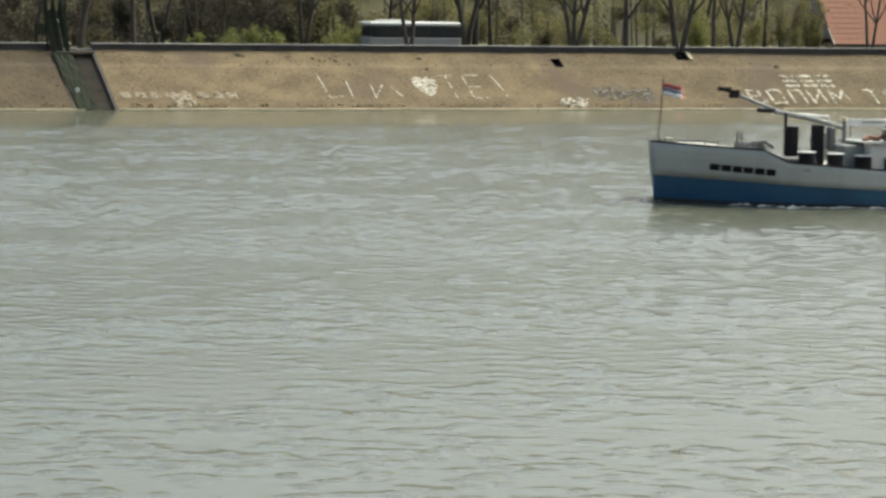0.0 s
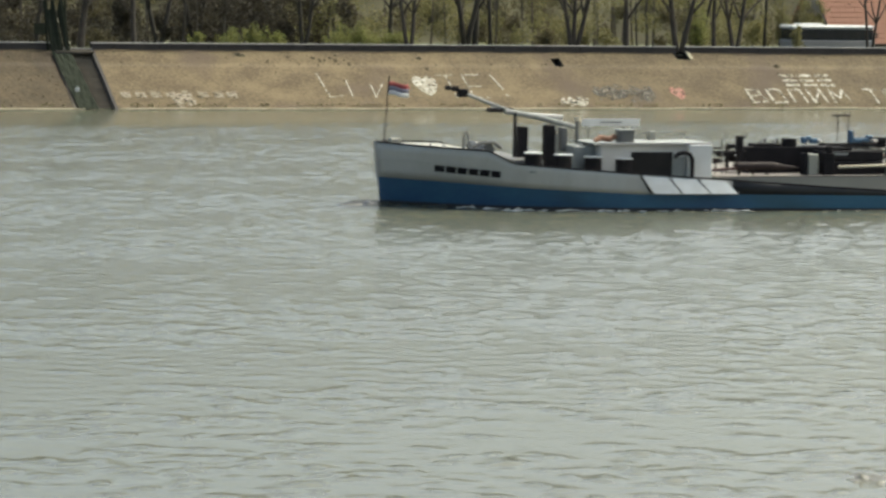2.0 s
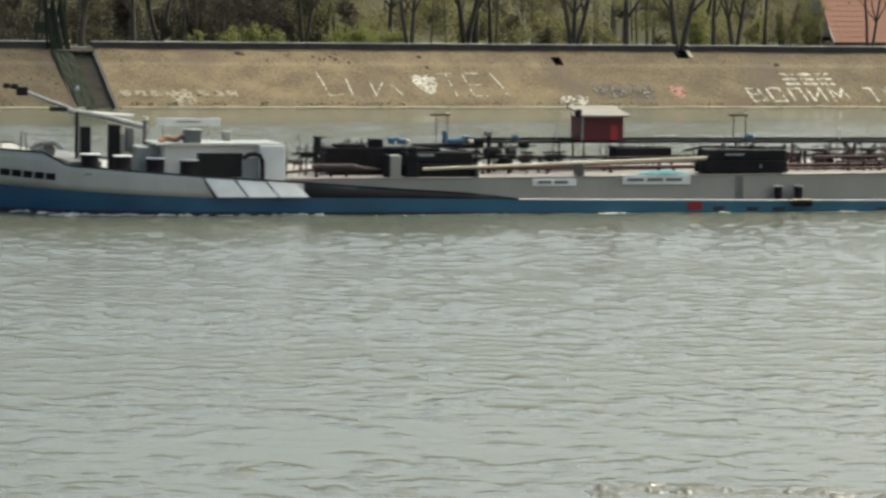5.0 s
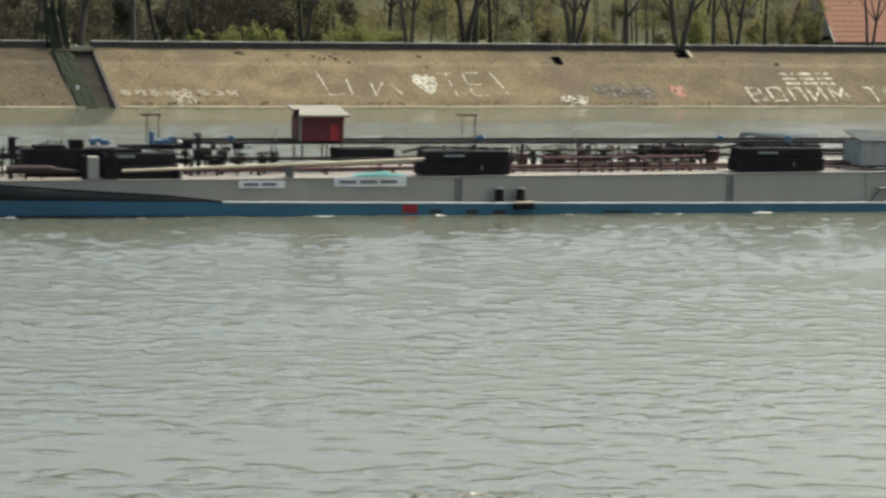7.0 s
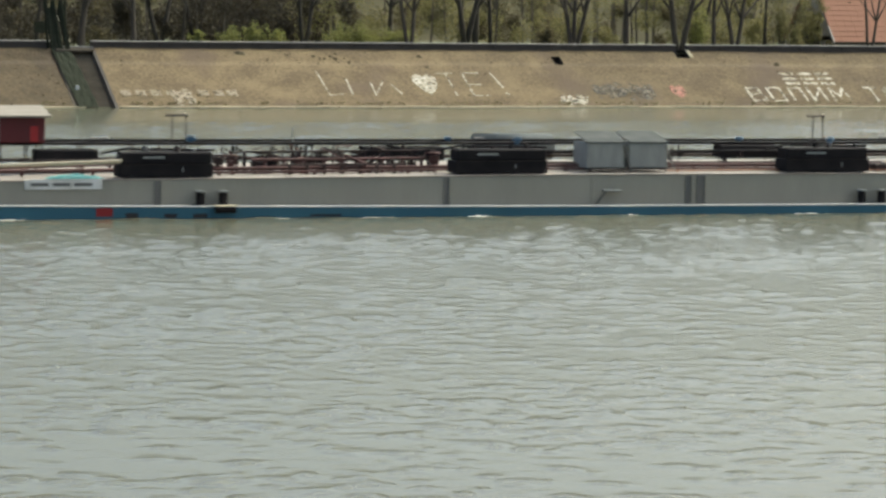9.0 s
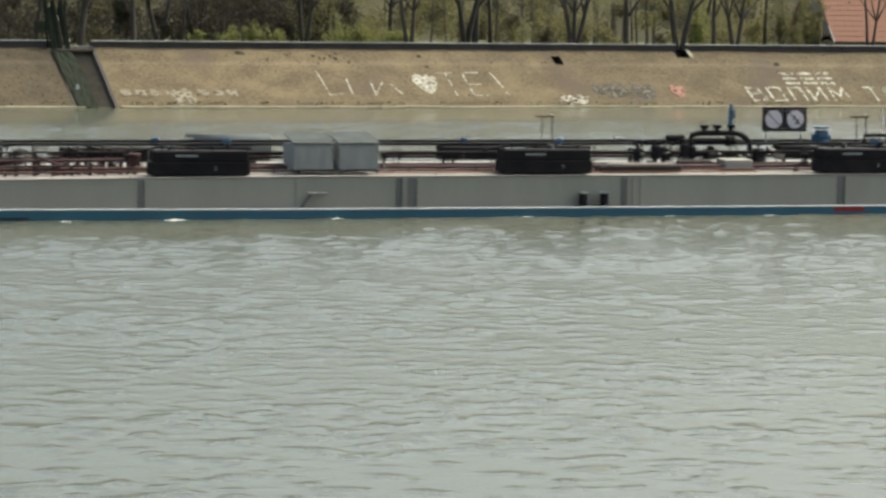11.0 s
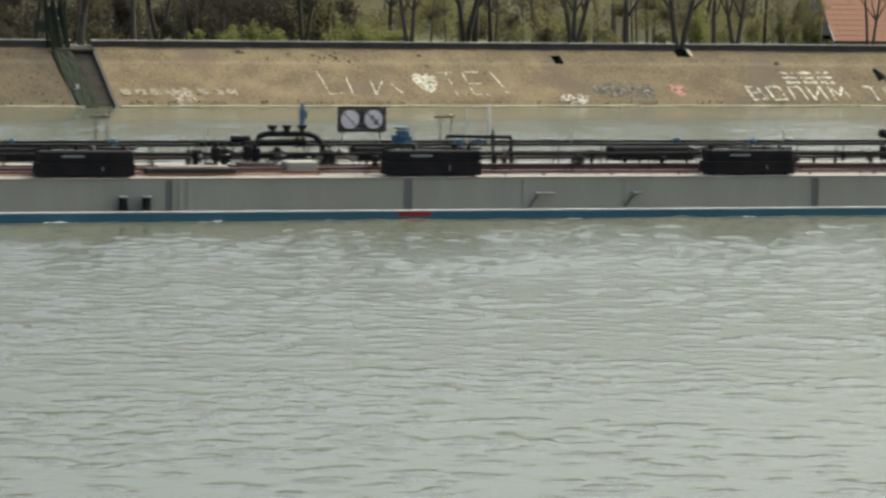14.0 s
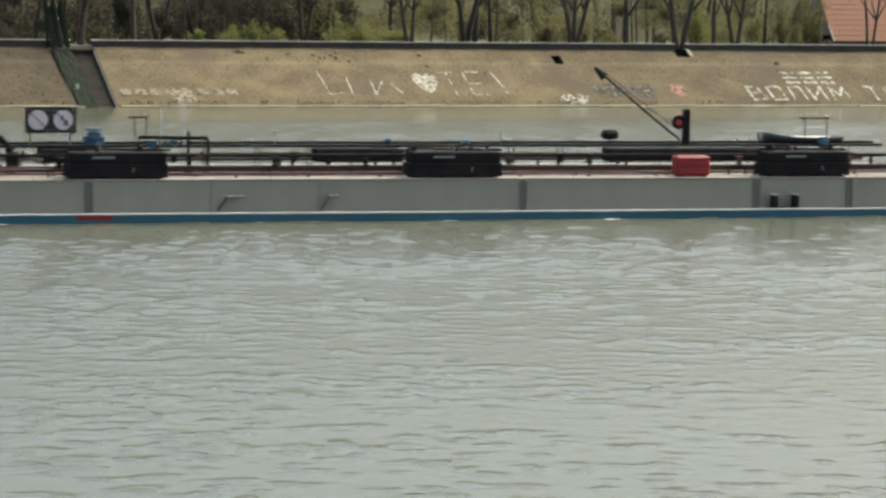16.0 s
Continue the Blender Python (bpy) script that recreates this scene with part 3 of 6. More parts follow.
def moss_tufts():
    """Low ragged tufts of moss in the joints and pits of the slope."""
    rnd = random.Random(77)
    spots = [(rnd.uniform(78.2, 83.5), rnd.uniform(5.6, 6.9), rnd.uniform(0.04, 0.11)) for i in range(22)]
    spots += [(rnd.uniform(63, 135), 7.2 - rnd.expovariate(0.7), rnd.uniform(0.025, 0.07)) for i in range(70)]
    spots += [(rnd.uniform(64, 130), rnd.uniform(0.3, 6.5), rnd.uniform(0.02, 0.05)) for i in range(80)]
    spots += [(rnd.uniform(50, 59.3), rnd.uniform(0.3, 7.0), rnd.uniform(0.025, 0.09)) for i in range(50)]
    spots += [(74.6, 6.9, 0.28), (74.9, 6.85, 0.2), (121.5, 5.8, 0.22), (89.7, 6.6, 0.2), (89.9, 5.2, 0.15)]
    verts, faces = [], []
    for x, u, r in spots:
        u = max(u, 0.3)
        k = len(verts)
        for a in range(7):
            q = r * rnd.uniform(0.6, 1.3)
            px, pu = x + math.cos(a * math.tau / 7) * q * 1.6, u + math.sin(a * math.tau / 7) * q
            nz = noise.fractal(Vector((px * 0.5, pu * 0.6, 0)), 1.0, 2.0, 4) * 0.05
            verts.append(on_slope(px, pu, nz + 0.005))
        verts.append(on_slope(x, u, 0.05 + r * 0.6))
        faces += [(k + a, k + (a + 1) % 7, k + 7) for a in range(7)]
    return raw("moss_tuft", verts, faces, MOSS)


tagged(moss_tufts(), "small dark moss tufts scattered over the embankment", "moss", kind="stuff")
smear("paint_smear", "grey overpainted patch low on the embankment", 103.4, 108.4, 0.9, 3.0, GRAFFITI_GREY, 120, 5, 0.35)
smear("paint_smear", "pale worn paint round a drain opening", 99.9, 102.3, 0.3, 1.6, GRAFFITI, 60, 6, 0.16)
smear("paint_smear", "pale blot of worn paint low on the embankment", 67.6, 69.4, 0.2, 2.3, GRAFFITI_FADED, 50, 7, 0.24)

# ---- land behind the embankment ----
prof = [(240.6, 4.15), (246.0, 4.15), (246.02, 3.98), (246.3, 3.6), (256.8, 3.6), (257.0, 3.72), (275.0, 3.5), (330.0, 4.0), (600.0, 6.0), (2600.0, 12.0)]
verts, faces = [], []
for x in (-1500, 0, 200, 1900):
    verts += [(x, y, z) for y, z in prof]
k = len(prof)
faces = [(i * k + j, (i + 1) * k + j, (i + 1) * k + j + 1, i * k + j + 1) for i in range(3) for j in range(k - 1)]
tagged(raw("ground", verts, faces, GRASS), "grassy level ground behind the embankment", "ground", kind="structure")
tagged(finish("pavement", bx(-400, 700, 241.3, 245.9, 4.0, 4.19, 0.0), COPING_TOP), "pale promenade pavement behind the coping", "pavement", kind="structure")
tagged(finish("road", bx(-400, 700, 247.0, 256.6, 3.4, 3.64, 0.0), ASPHALT), "dark asphalt riverside road", "road", kind="structure")
verts, faces = [], []
prof = [(-2600.0, 9.2), (-30.0, 9.2), (6.0, 9.0), (11.0, 6.5), (24.0, -0.8)]
for x in (-1500, -100, 100, 1900):
    verts += [(x, y, z) for y, z in prof]
k = len(prof)
faces = [(i * k + j, (i + 1) * k + j, (i + 1) * k + j + 1, i * k + j + 1) for i in range(3) for j in range(k - 1)]
tagged(raw("near_bank", verts, faces, SOIL), "plain earth bank on the near side of the river", "bank", kind="structure")


# ---- woods ----
def leaf_cloud(name, centres, material, per, size, parent=None, seed=1, flat=1.0):
    """Many small leaf blades round the centres (x, y, z, radius)."""
    rng = np.random.default_rng(seed)
    c = np.array(centres, dtype=float)
    pick = rng.integers(0, len(c), per * len(c))
    n = len(pick)
    d = rng.normal(size=(n, 3))
    d /= np.linalg.norm(d, axis=1)[:, None]
    r = c[pick, 3] * rng.uniform(0.15, 1.0, n) ** 0.6
    p = c[pick, :3] + d * r[:, None] * np.array([1, 1, flat])
    u = rng.normal(size=(n, 3))
    u /= np.linalg.norm(u, axis=1)[:, None]
    w = np.cross(u, rng.normal(size=(n, 3)))
    w /= np.linalg.norm(w, axis=1)[:, None]
    s = size * rng.uniform(0.5, 1.3, n)[:, None]
    v = np.stack([p - u * s, p + w * s * 0.55, p + u * s, p - w * s * 0.55], 1).reshape(-1, 3)
    me = bpy.data.meshes.new(name)
    me.vertices.add(4 * n)
    me.vertices.foreach_set("co", v.ravel())
    me.loops.add(4 * n)
    me.loops.foreach_set("vertex_index", np.arange(4 * n))
    me.polygons.add(n)
    me.polygons.foreach_set("loop_start", np.arange(0, 4 * n, 4))
    me.update(calc_edges=True)
    me.materials.append(material)
    ob = new(name, me)
    ob.parent = parent
    return ob


def tree(x, y, height, girth, leaf, label, seed, fork=0, leafy=1.0, bark=None, lean=0.0, low=0.35):
    rnd = random.Random(seed)
    t = thing("tree", label, "tree", "trees along the road", at=(x, y, 3.55))
    bm = bmesh.new()
    tips = []

    def limb(p, d, length, r, depth):
        pts = [p]
        for i in range(4):
            d = (d + Vector((rnd.uniform(-1, 1) * (0.06 if depth == 0 else 0.16), rnd.uniform(-1, 1) * (0.06 if depth == 0 else 0.16), rnd.uniform(-0.04, 0.1)))).normalized()
            pts.append(pts[-1] + d * length / 4)
        tube(pts, r, 7 if depth == 0 else 5, bm, r * 0.5)
        if depth >= 3:
            tips.append((*pts[-1], length * 0.55))
            return
        for i in range(3 if depth else 4):
            k = rnd.randint(2, 4)
            a = rnd.uniform(0, math.tau)
            nd = (d * 0.75 + Vector((math.cos(a), math.sin(a), rnd.uniform(0.1, 0.7))) * 0.8).normalized()
            limb(pts[k], nd, length * rnd.uniform(0.45, 0.65), r * 0.45, depth + 1)
        tips.append((*pts[-1], length * 0.4))

    starts = [Vector((lean, 0, 1)).normalized()] if not fork else [Vector((s * 0.2 + lean, rnd.uniform(-0.1, 0.1), 1)).normalized() for s in ((-1, 1) if fork == 2 else (-1, 0.1, 1))]
    for d in starts:
        limb(Vector((0, 0, -0.2)), d, height * 0.6, girth / (1.0 if not fork else 1.35), 0)
    part("trunk", bm, bark or BARK, t, smooth=True)
    if leafy > 0:
        ob = leaf_cloud("crown", [tp for tp in tips], leaf, max(3, int(26 * leafy)), 0.11, t, seed)
    return t


TREES = [(63.3, 246.3, 12, .22, LEAF_OLIVE, 0, .3, .02), (67.8, 246.4, 12, .19, LEAF_OLIVE, 0, .3, .0), (63.8, 263, 11, .22, LEAF_OLIVE, 0, .5, -.03),
         (57.5, 262, 12, .28, LEAF_OLIVE, 0, .5, .02), (76.0, 268, 13, .3, LEAF_DARK, 2, .7, 0), (87.6, 263, 13, .26, LEAF_DARK, 2, .7, .02),
         (92.0, 270, 12, .2, LEAF_OLIVE, 0, .6, .04), (91.4, 246.3, 13, .2, LEAF_SPRING, 2, .3, -.08), (103.6, 265, 14, .36, LEAF_OLIVE, 2, .5, 0),
         (105.6, 268, 13, .3, LEAF_OLIVE, 0, .5, .06), (106.1, 246.4, 13, .22, LEAF_OLIVE, 3, .25, 0), (111.0, 246.3, 12, .21, LEAF_SPRING, 0, .3, .0),
         (115.9, 246.3, 14, .27, LEAF_SPRING, 2, .3, .0), (119.3, 246.5, 12, .16, LEAF_OLIVE, 0, .25, .0), (121.2, 246.3, 12, .22, LEAF_DARK, 2, .2, .02),
         (134.0, 266, 12, .18, LEAF_OLIVE, 0, .5, .0), (134.4, 246.4, 12, .14, LEAF_DARK, 2, .12, .0), (147.0, 256.9, 12, .24, LEAF_OLIVE, 0, .4, .0),
         (51.0, 264, 13, .3, LEAF_DARK, 0, .6, .0), (108.8, 272, 13, .2, LEAF_SPRING, 0, .7, .0), (81.0, 274, 14, .28, LEAF_DARK, 2, .8, .0), (100.0, 275, 13, .22, LEAF_SPRING, 0, .8, 0), (129.0, 270, 13, .24, LEAF_OLIVE, 2, .6, 0)]
for i, (x, y, h, g, leaf, fork, leafy, lean) in enumerate(TREES):
    tree(x, y, h, g * (1.45 if y < 250 else 1.1), leaf, {"dark_leaves": "dark tree in thin leaf behind the road", "olive_leaves": "tree with olive spring leaves behind the road",
                            "spring_leaves": "tree in fresh yellow-green leaf behind the road"}[leaf.name], 20 + i, fork, leafy, BARK, lean)


def bush(x, y, r, h, leaf, label, seed, n=18, blade=0.085):
    rnd = random.Random(seed)
    b = thing("bush", label, "bush", "bushes behind the road", at=(x, y, 3.6))
    bm = bmesh.new()
    cs = []
    for i in range(n):
        a, q = rnd.uniform(0, math.tau), rnd.uniform(0, r)
        top = Vector((math.cos(a) * q, math.sin(a) * q, h * rnd.uniform(0.45, 1.0) * (1.1 - 0.4 * q / r)))
        tube([(top.x * 0.3, top.y * 0.3, 0), top * 0.6, top], 0.03, 4, bm, 0.008)
        for k in (0.45, 0.7, 0.95):
            cs.append((*(top * k), r * 0.3))
    part("stem_bundle", bm, BARK, b)
    leaf_cloud("foliage", cs, leaf, 44, blade, b, seed)
    return b


for i, (x, y, r, h, leaf) in enumerate([(79.5, 258.6, 1.5, 2.0, LEAF_BUSH), (81.8, 258.8, 1.3, 2.8, LEAF_BUSH), (84.0, 259.0, 1.1, 1.8, LEAF_BUSH), (76.8, 258.6, 1.0, 1.8, LEAF_BUSH),
                                        (89.6, 259, 1.4, 2.6, LEAF_BUSH), (91.6, 259.3, 1.5, 2.8, LEAF_BUSH), (93.8, 259.0, 1.4, 2.3, LEAF_BUSH), (95.4, 258.8, 1.2, 2.2, LEAF_BUSH),
                                        (110.2, 262, 1.3, 2.2, LEAF_OLIVE), (125.2, 262, 1.5, 4.6, LEAF_BUSH), (126.0, 264.5, 1.5, 4.8, LEAF_SPRING), (136.0, 262.4, 1.3, 2.2, LEAF_SPRING), (116.0, 268, 1.8, 3.4, LEAF_SPRING),
                                        (137.0, 262.6, 1.2, 4.6, LEAF_OLIVE), (136.9, 265.0, 1.5, 5.5, LEAF_OLIVE), (138.0, 260.8, .7, 1.2, LEAF_OLIVE), (127.3, 246.35, 0.9, 3.0, LEAF_SPRING), (133.4, 261.5, 1.7, 5.6, LEAF_SPRING), (135.6, 260.6, 1.7, 6.6, LEAF_SPRING), (136.9, 261.0, 1.0, 5.2, LEAF_SPRING), (69.0, 262, 1.5, 2.0, LEAF_OLIVE), (60.0, 259.5, 1.6, 2.0, LEAF_DARK)]):
    bush(x, y, r, h, leaf, "yellow-green bush in fresh leaf behind the road" if leaf in (LEAF_BUSH, LEAF_SPRING) else "olive bush behind the road", 70 + i)

rnd = random.Random(11)
for leaf, spans, count, per, blade, label in (
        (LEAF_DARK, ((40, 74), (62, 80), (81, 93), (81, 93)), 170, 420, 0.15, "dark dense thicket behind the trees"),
        (LEAF_OLIVE, ((40, 75), (85, 165), (98, 165)), 95, 380, 0.14, "olive woodland undergrowth behind the trees"),
        (LEAF_SPRING, ((88, 102), (104, 118), (108, 126), (132, 140)), 90, 330, 0.13, "yellow-green spring woodland behind the trees")):
    cs = []
    for i in range(count):
        a, b = rnd.choice(spans)
        cs.append((rnd.uniform(a, b), rnd.uniform(266, 290), 3.6 + rnd.uniform(0.2, 6.5) * rnd.random() ** 0.4, rnd.uniform(0.7, 1.9)))
    tagged(leaf_cloud("thicket", cs, leaf, per, blade, None, 5), label, "woods", kind="stuff")
# thin trunks far inside the wood
bm = bmesh.new()
for i in range(90):
    x, y = rnd.uniform(40, 165), rnd.uniform(268, 296)
    tube([(x, y, 3.3), (x + rnd.uniform(-.5, .5), y, 8), (x + rnd.uniform(-1, 1), y, 14)], rnd.uniform(0.07, 0.2), 5, bm, 0.05)
tagged(finish("far_trunks", bm, BARK_PALE), "thin bare trunks inside the wood", "woods", kind="stuff")
# a wooded hillside that closes the view
cs = []
for i in range(620):
    y = rnd.uniform(300, 336)
    cs.append((rnd.uniform(10, 200), y, 3.0 + (y - 298) * 0.55 + rnd.uniform(0, 2.0), rnd.uniform(1.2, 2.6)))
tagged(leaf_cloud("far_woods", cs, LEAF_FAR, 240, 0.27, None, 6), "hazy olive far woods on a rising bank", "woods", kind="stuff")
verts, faces = [], []
for i in range(81):
    x = -200 + i * 7.5
    for j in range(5):
        verts.append((x, 297 + j * 11, 3.2 + j * 6.2 + 1.2 * noise.noise(Vector((i * 0.4, j, 0)))))
for i in range(80):
    for j in range(4):
        faces.append((i * 5 + j, i * 5 + 5 + j, i * 5 + 6 + j, i * 5 + 1 + j))
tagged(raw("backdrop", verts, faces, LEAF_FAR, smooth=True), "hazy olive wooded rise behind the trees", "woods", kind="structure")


# ---- house with the clay roof ----
def house():
    h = thing("house", "low house with a steep orange clay-tiled roof", "house", at=(146.0, 264.0, 3.6))
    x0, x1, slope, eave_z, eave_y = -6.75, 10.5, 1.2, 1.1, -1.9
    part("wall", bx(x0 + .3, x1 - .3, eave_y + .5, 9, -0.2, 1.6, 0.03), HOUSE_WALL, h)
    k = 13 * 0.62 / math.hypot(1, slope)
    bm = bmesh.new()
    gable = [(eave_y + .3, eave_z + .1), (eave_y + k, eave_z + k * slope - .3), (eave_y + 2 * k - .3, eave_z + .1)]
    near, far = ([bm.verts.new((x, y, z)) for y, z in gable] for x in (x0 + .3, x0 + .55))
    bm.faces.new(near)
    bm.faces.new(far[::-1])
    for i in range(3):
        bm.faces.new((near[i], near[(i + 1) % 3], far[(i + 1) % 3], far[i]))
    part("gable", bm, HOUSE_WALL, h)
    roof = part("roof", bx(x0, x1, eave_y - .1, eave_y + .05, eave_z - 0.22, eave_z - 0.02, 0.02), BARK, h, "dark eaves board")
    tilt = Euler((math.atan(slope), 0, 0)).to_matrix().to_4x4()
    ncol, nrow, step = 20, 13, 0.62
    tw = (x1 - x0) / ncol
    me = None
    for r in range(nrow):
        for c in range(ncol):
            if me is None:
                bm = bx(-tw / 2, tw / 2, 0, step * 1.12, 0.0, 0.04, 0.01)
                for v in bm.verts:
                    v.co.z += 0.035 * (1 - v.co.y / step)
                ob = part("tile", bm, ROOF_TILE, roof)
                me = ob.data
            else:
                ob = new("tile", me)
                ob.parent = roof
            k = r * step / math.hypot(1, slope)
            ob.matrix_basis = Matrix.Translation((x0 + (c + 0.5) * tw, eave_y + k, eave_z + k * slope)) @ tilt
    k = nrow * step / math.hypot(1, slope)
    part("roof_deck", bx(x0 + .05, x1 - .05, 0, nrow * step, -0.16, -0.06, 0.0), BARK, h).matrix_basis = Matrix.Translation((0, eave_y, eave_z)) @ tilt
    part("rear_roof", bx(x0, x1, 0, nrow * step, -0.1, 0.03, 0.0), ROOF_TILE, h).matrix_basis = Matrix.Translation((0, eave_y + 2 * k, eave_z)) @ Euler((math.pi - math.atan(slope), 0, 0)).to_matrix().to_4x4()
    for i in range(12):
        part("ridge_tile", tube([(x0 + i * 1.43, eave_y + k, eave_z + k * slope), (x0 + i * 1.43 + 1.4, eave_y + k, eave_z + k * slope)], 0.14, 8), ROOF_TILE, h)
    part("bargeboard", tube([(x0 - .03, eave_y - .05, eave_z), (x0 - .03, eave_y + 1.2, eave_z + 1.2 * slope)], 0.07, 6), TRIM_WHITE, h, "white verge board")
    part("bargeboard", tube([(x0 - .03, eave_y + 1.2, eave_z + 1.2 * slope), (x0 - .03, eave_y + k, eave_z + k * slope)], 0.06, 6), BARK, h)
    return h


house()


# ---- coach on the road ----
def coach():
    b = thing("coach", "grey coach with a white roof and tinted windows", "bus", at=(89.4, 252.0, 3.64))
    L = 8.3
    bm = bx(0, L, -1.2, 1.2, 0.35, 1.65, 0.12)
    part("body", bm, BUS_PAINT, b)
    part("glazing", bx(0.05, L - 0.02, -1.17, 1.17, 1.652, 2.62, 0.1), GLASS_DARK, b, "dark tinted window band")
    for i in range(7):
        x = 0.1 + i * 1.3
        for y in (-1.19, 1.17):
            part("pillar", bx(x, x + 0.06, y, y + 0.02, 1.66, 2.6, 0.0), RUBBER, b)
    bm = bx(0.0, L - 0.1, -1.2, 1.2, 2.622, 2.95, 0.14)
    part("roof", bm, BUS_ROOF, b, "white roof")
    part("roof_unit", bx(1.2, 3.4, -0.7, 0.7, 2.94, 3.1, 0.06), BUS_ROOF, b)
    for x in (1.9, 6.4):
        for y in (-1.1, 0.85):
            w = part("wheel", tube([(0, 0, 0), (0, 0.26, 0)], 0.48, 18), RUBBER, b)
            w.location = (x, y, 0.48)
            part("rim", tube([(0, -0.01, 0), (0, 0.27, 0)], 0.26, 14), STEEL, w)
    for y in (-0.9, 0.9):
        part("headlight", bx(L - 0.04, L + 0.02, y - 0.16, y + 0.16, 0.75, 0.95, 0.02), TRIM_WHITE, b)
    part("mirror", bx(L + 0.02, L + 0.2, -1.42, -1.2, 1.9, 2.3, 0.03), RUBBER, b)
    return b


COACH = coach()


# ---- the tanker ----
# Ship's own axes: x towards the stern, y away from the viewer (y = 0 is the near side of the trunk), z up from the waterline.
SHIP = thing("tanker_ship", "long blue, white and grey river tanker, loaded low", "ship")
MID = 5.07
STERN = 84.0
BREADTH_TOP = [(-38.0, .10), (-37.4, .95), (-36.5, 1.95), (-35.2, 3.0), (-33.6, 4.0), (-32, 4.75), (-30, 5.3), (-27.5, 5.65), (-25, 5.7), (STERN, 5.7)]
BREADTH_WL = [(-38.0, .03), (-37.4, .35), (-36.5, 1.05), (-35.2, 2.2), (-33.6, 3.4), (-32, 4.3), (-30, 5.05), (-27.5, 5.6), (-25, 5.7), (STERN, 5.7)]
KEEL = [(-38.0, -.1), (-37.2, -.3), (-36, -.5), (-34, -.9), (-31, -1.6), (STERN, -1.6)]
PAINT = [(-38, 1.30), (-35.2, 1.2), (-32, 1.03), (-26.8, .80), (-22, .78), (-12, .64), (0, .52), (17, .42), (57, .37), (STERN, .37)]
GUN = [(-38, 2.92), (-36, 2.80), (-33.7, 2.69), (-33.2, 2.4), (-32.7, 2.14), (-27.2, 1.74), (-22.5, 1.44), (-18, 1.12), (-13.2, .82), (-13.0, .66)]
TRUNK_TOP = [(-23, 1.56), (-12, 1.58), (.6, 1.67), (17, 1.78), (54, 1.76), (STERN, 1.72)]


def hull_y(a, z, side=-1):
    """The hull's y at station a and height z."""
    low, top = lerp(a, BREADTH_WL), lerp(a, BREADTH_TOP)
    k = min(1.0, max(0.0, z / max(0.3, lerp(a, GUN))))
    return MID + side * (low + (top - low) * k ** 1.3)


def skin(name, stations, zlist, material, label="", side=-1, out=0.0, thick=0.0):
    """A strip of shell plating between heights zlist(a)[0..n]."""
    verts, faces = [], []
    n = None
    for a in stations:
        zs = zlist(a)
        n = len(zs)
        for z in zs:
            verts.append((a + 0.085 * max(0.0, (2.9 - z)) * max(0.0, (-36.5 - a) / 1.5), hull_y(a, z, side) + side * out, z))
    for i in range(len(stations) - 1):
        for j in range(n - 1):
            faces.append((i * n + j, (i + 1) * n + j, (i + 1) * n + j + 1, i * n + j + 1))
    ob = raw(name, verts, faces, material, SHIP, label, True)
    if thick:
        s = ob.modifiers.new("plate", "SOLIDIFY")
        s.thickness, s.offset = thick, 0
    return ob


BOW_ST = [-38 + i * 0.25 for i in range(0, 53)]
ALL_ST = BOW_ST + [-24.5, -22.5, -20, -18, -15, -12.6, -12, -8, -4, 0, 8, 17, 27, 37, 47, 57, 67, 77, STERN]
for side in (-1, 1):
    skin("hull_bottom", ALL_ST, lambda a: [lerp(a, KEEL) + (0.22 - lerp(a, KEEL)) * k / 3 for k in range(4)] if lerp(a, KEEL) < .2 else [lerp(a, KEEL) + .02 * k for k in range(4)], BOOT, "black lower hull", side)
    skin("hull_side", ALL_ST, lambda a: [max(lerp(a, [(-38, .2), (-37, .2), (-36, .2), (-30, .2), (-22, .14), (-14, .07), (-8, -.02), (STERN, -.02)]), lerp(a, KEEL) + .06) + (lerp(a, PAINT) - max(lerp(a, [(-38, .2), (-37, .2), (-36, .2), (-30, .2), (-22, .14), (-14, .07), (-8, -.02), (STERN, -.02)]), lerp(a, KEEL) + .06)) * k / 3 for k in range(4)], HULL_BLUE, "scuffed blue hull side", side, 0.006)
    skin("bow_plating", [a for a in ALL_ST if a <= -22.4], lambda a: [lerp(a, PAINT) + (lerp(a, GUN) - lerp(a, PAINT)) * k / 4 for k in range(5)], HULL_WHITE, "white bow plating", side, 0.0, 0.03)
    skin("taper_plate", [a for a in ALL_ST if -22.6 <= a <= -12.5], lambda a: [lerp(a, PAINT) + (lerp(a, GUN) - lerp(a, PAINT)) * k / 2 for k in range(3)], BOOT, "dark tapering bulwark plate", side, 0.0, 0.03)
    st = [a for a in ALL_ST if a <= -12.5]
    part("gunwale_rail", tube([(a, hull_y(a, lerp(a, GUN), side), lerp(a, GUN)) for a in st], 0.045, 6), BLACK, SHIP, "dark gunwale rail")
    st = [a for a in ALL_ST if a >= -12.6]
    part("deck_edge", tube([(a, MID + side * 5.72, lerp(a, PAINT)) for a in st], 0.045, 6), PANEL_WHITE, SHIP, "white painted deck edge")
    part("rubbing_strake", tube([(a, hull_y(a, lerp(a, PAINT) + 1.0, side) + side * 0.01, lerp(a, PAINT) + 0.85) for a in BOW_ST if a < -34.2], 0.02, 5), HULL_WHITE, SHIP)
part("stem_bar", tube([(-38.02, MID, 2.95), (-37.93, MID, 1.6), (-37.62, MID, -0.05)], 0.07, 8), HULL_WHITE, SHIP)
# transom
part("transom", bx(STERN - .05, STERN, -.62, 10.76, -1.5, .4), HULL_BLUE, SHIP)

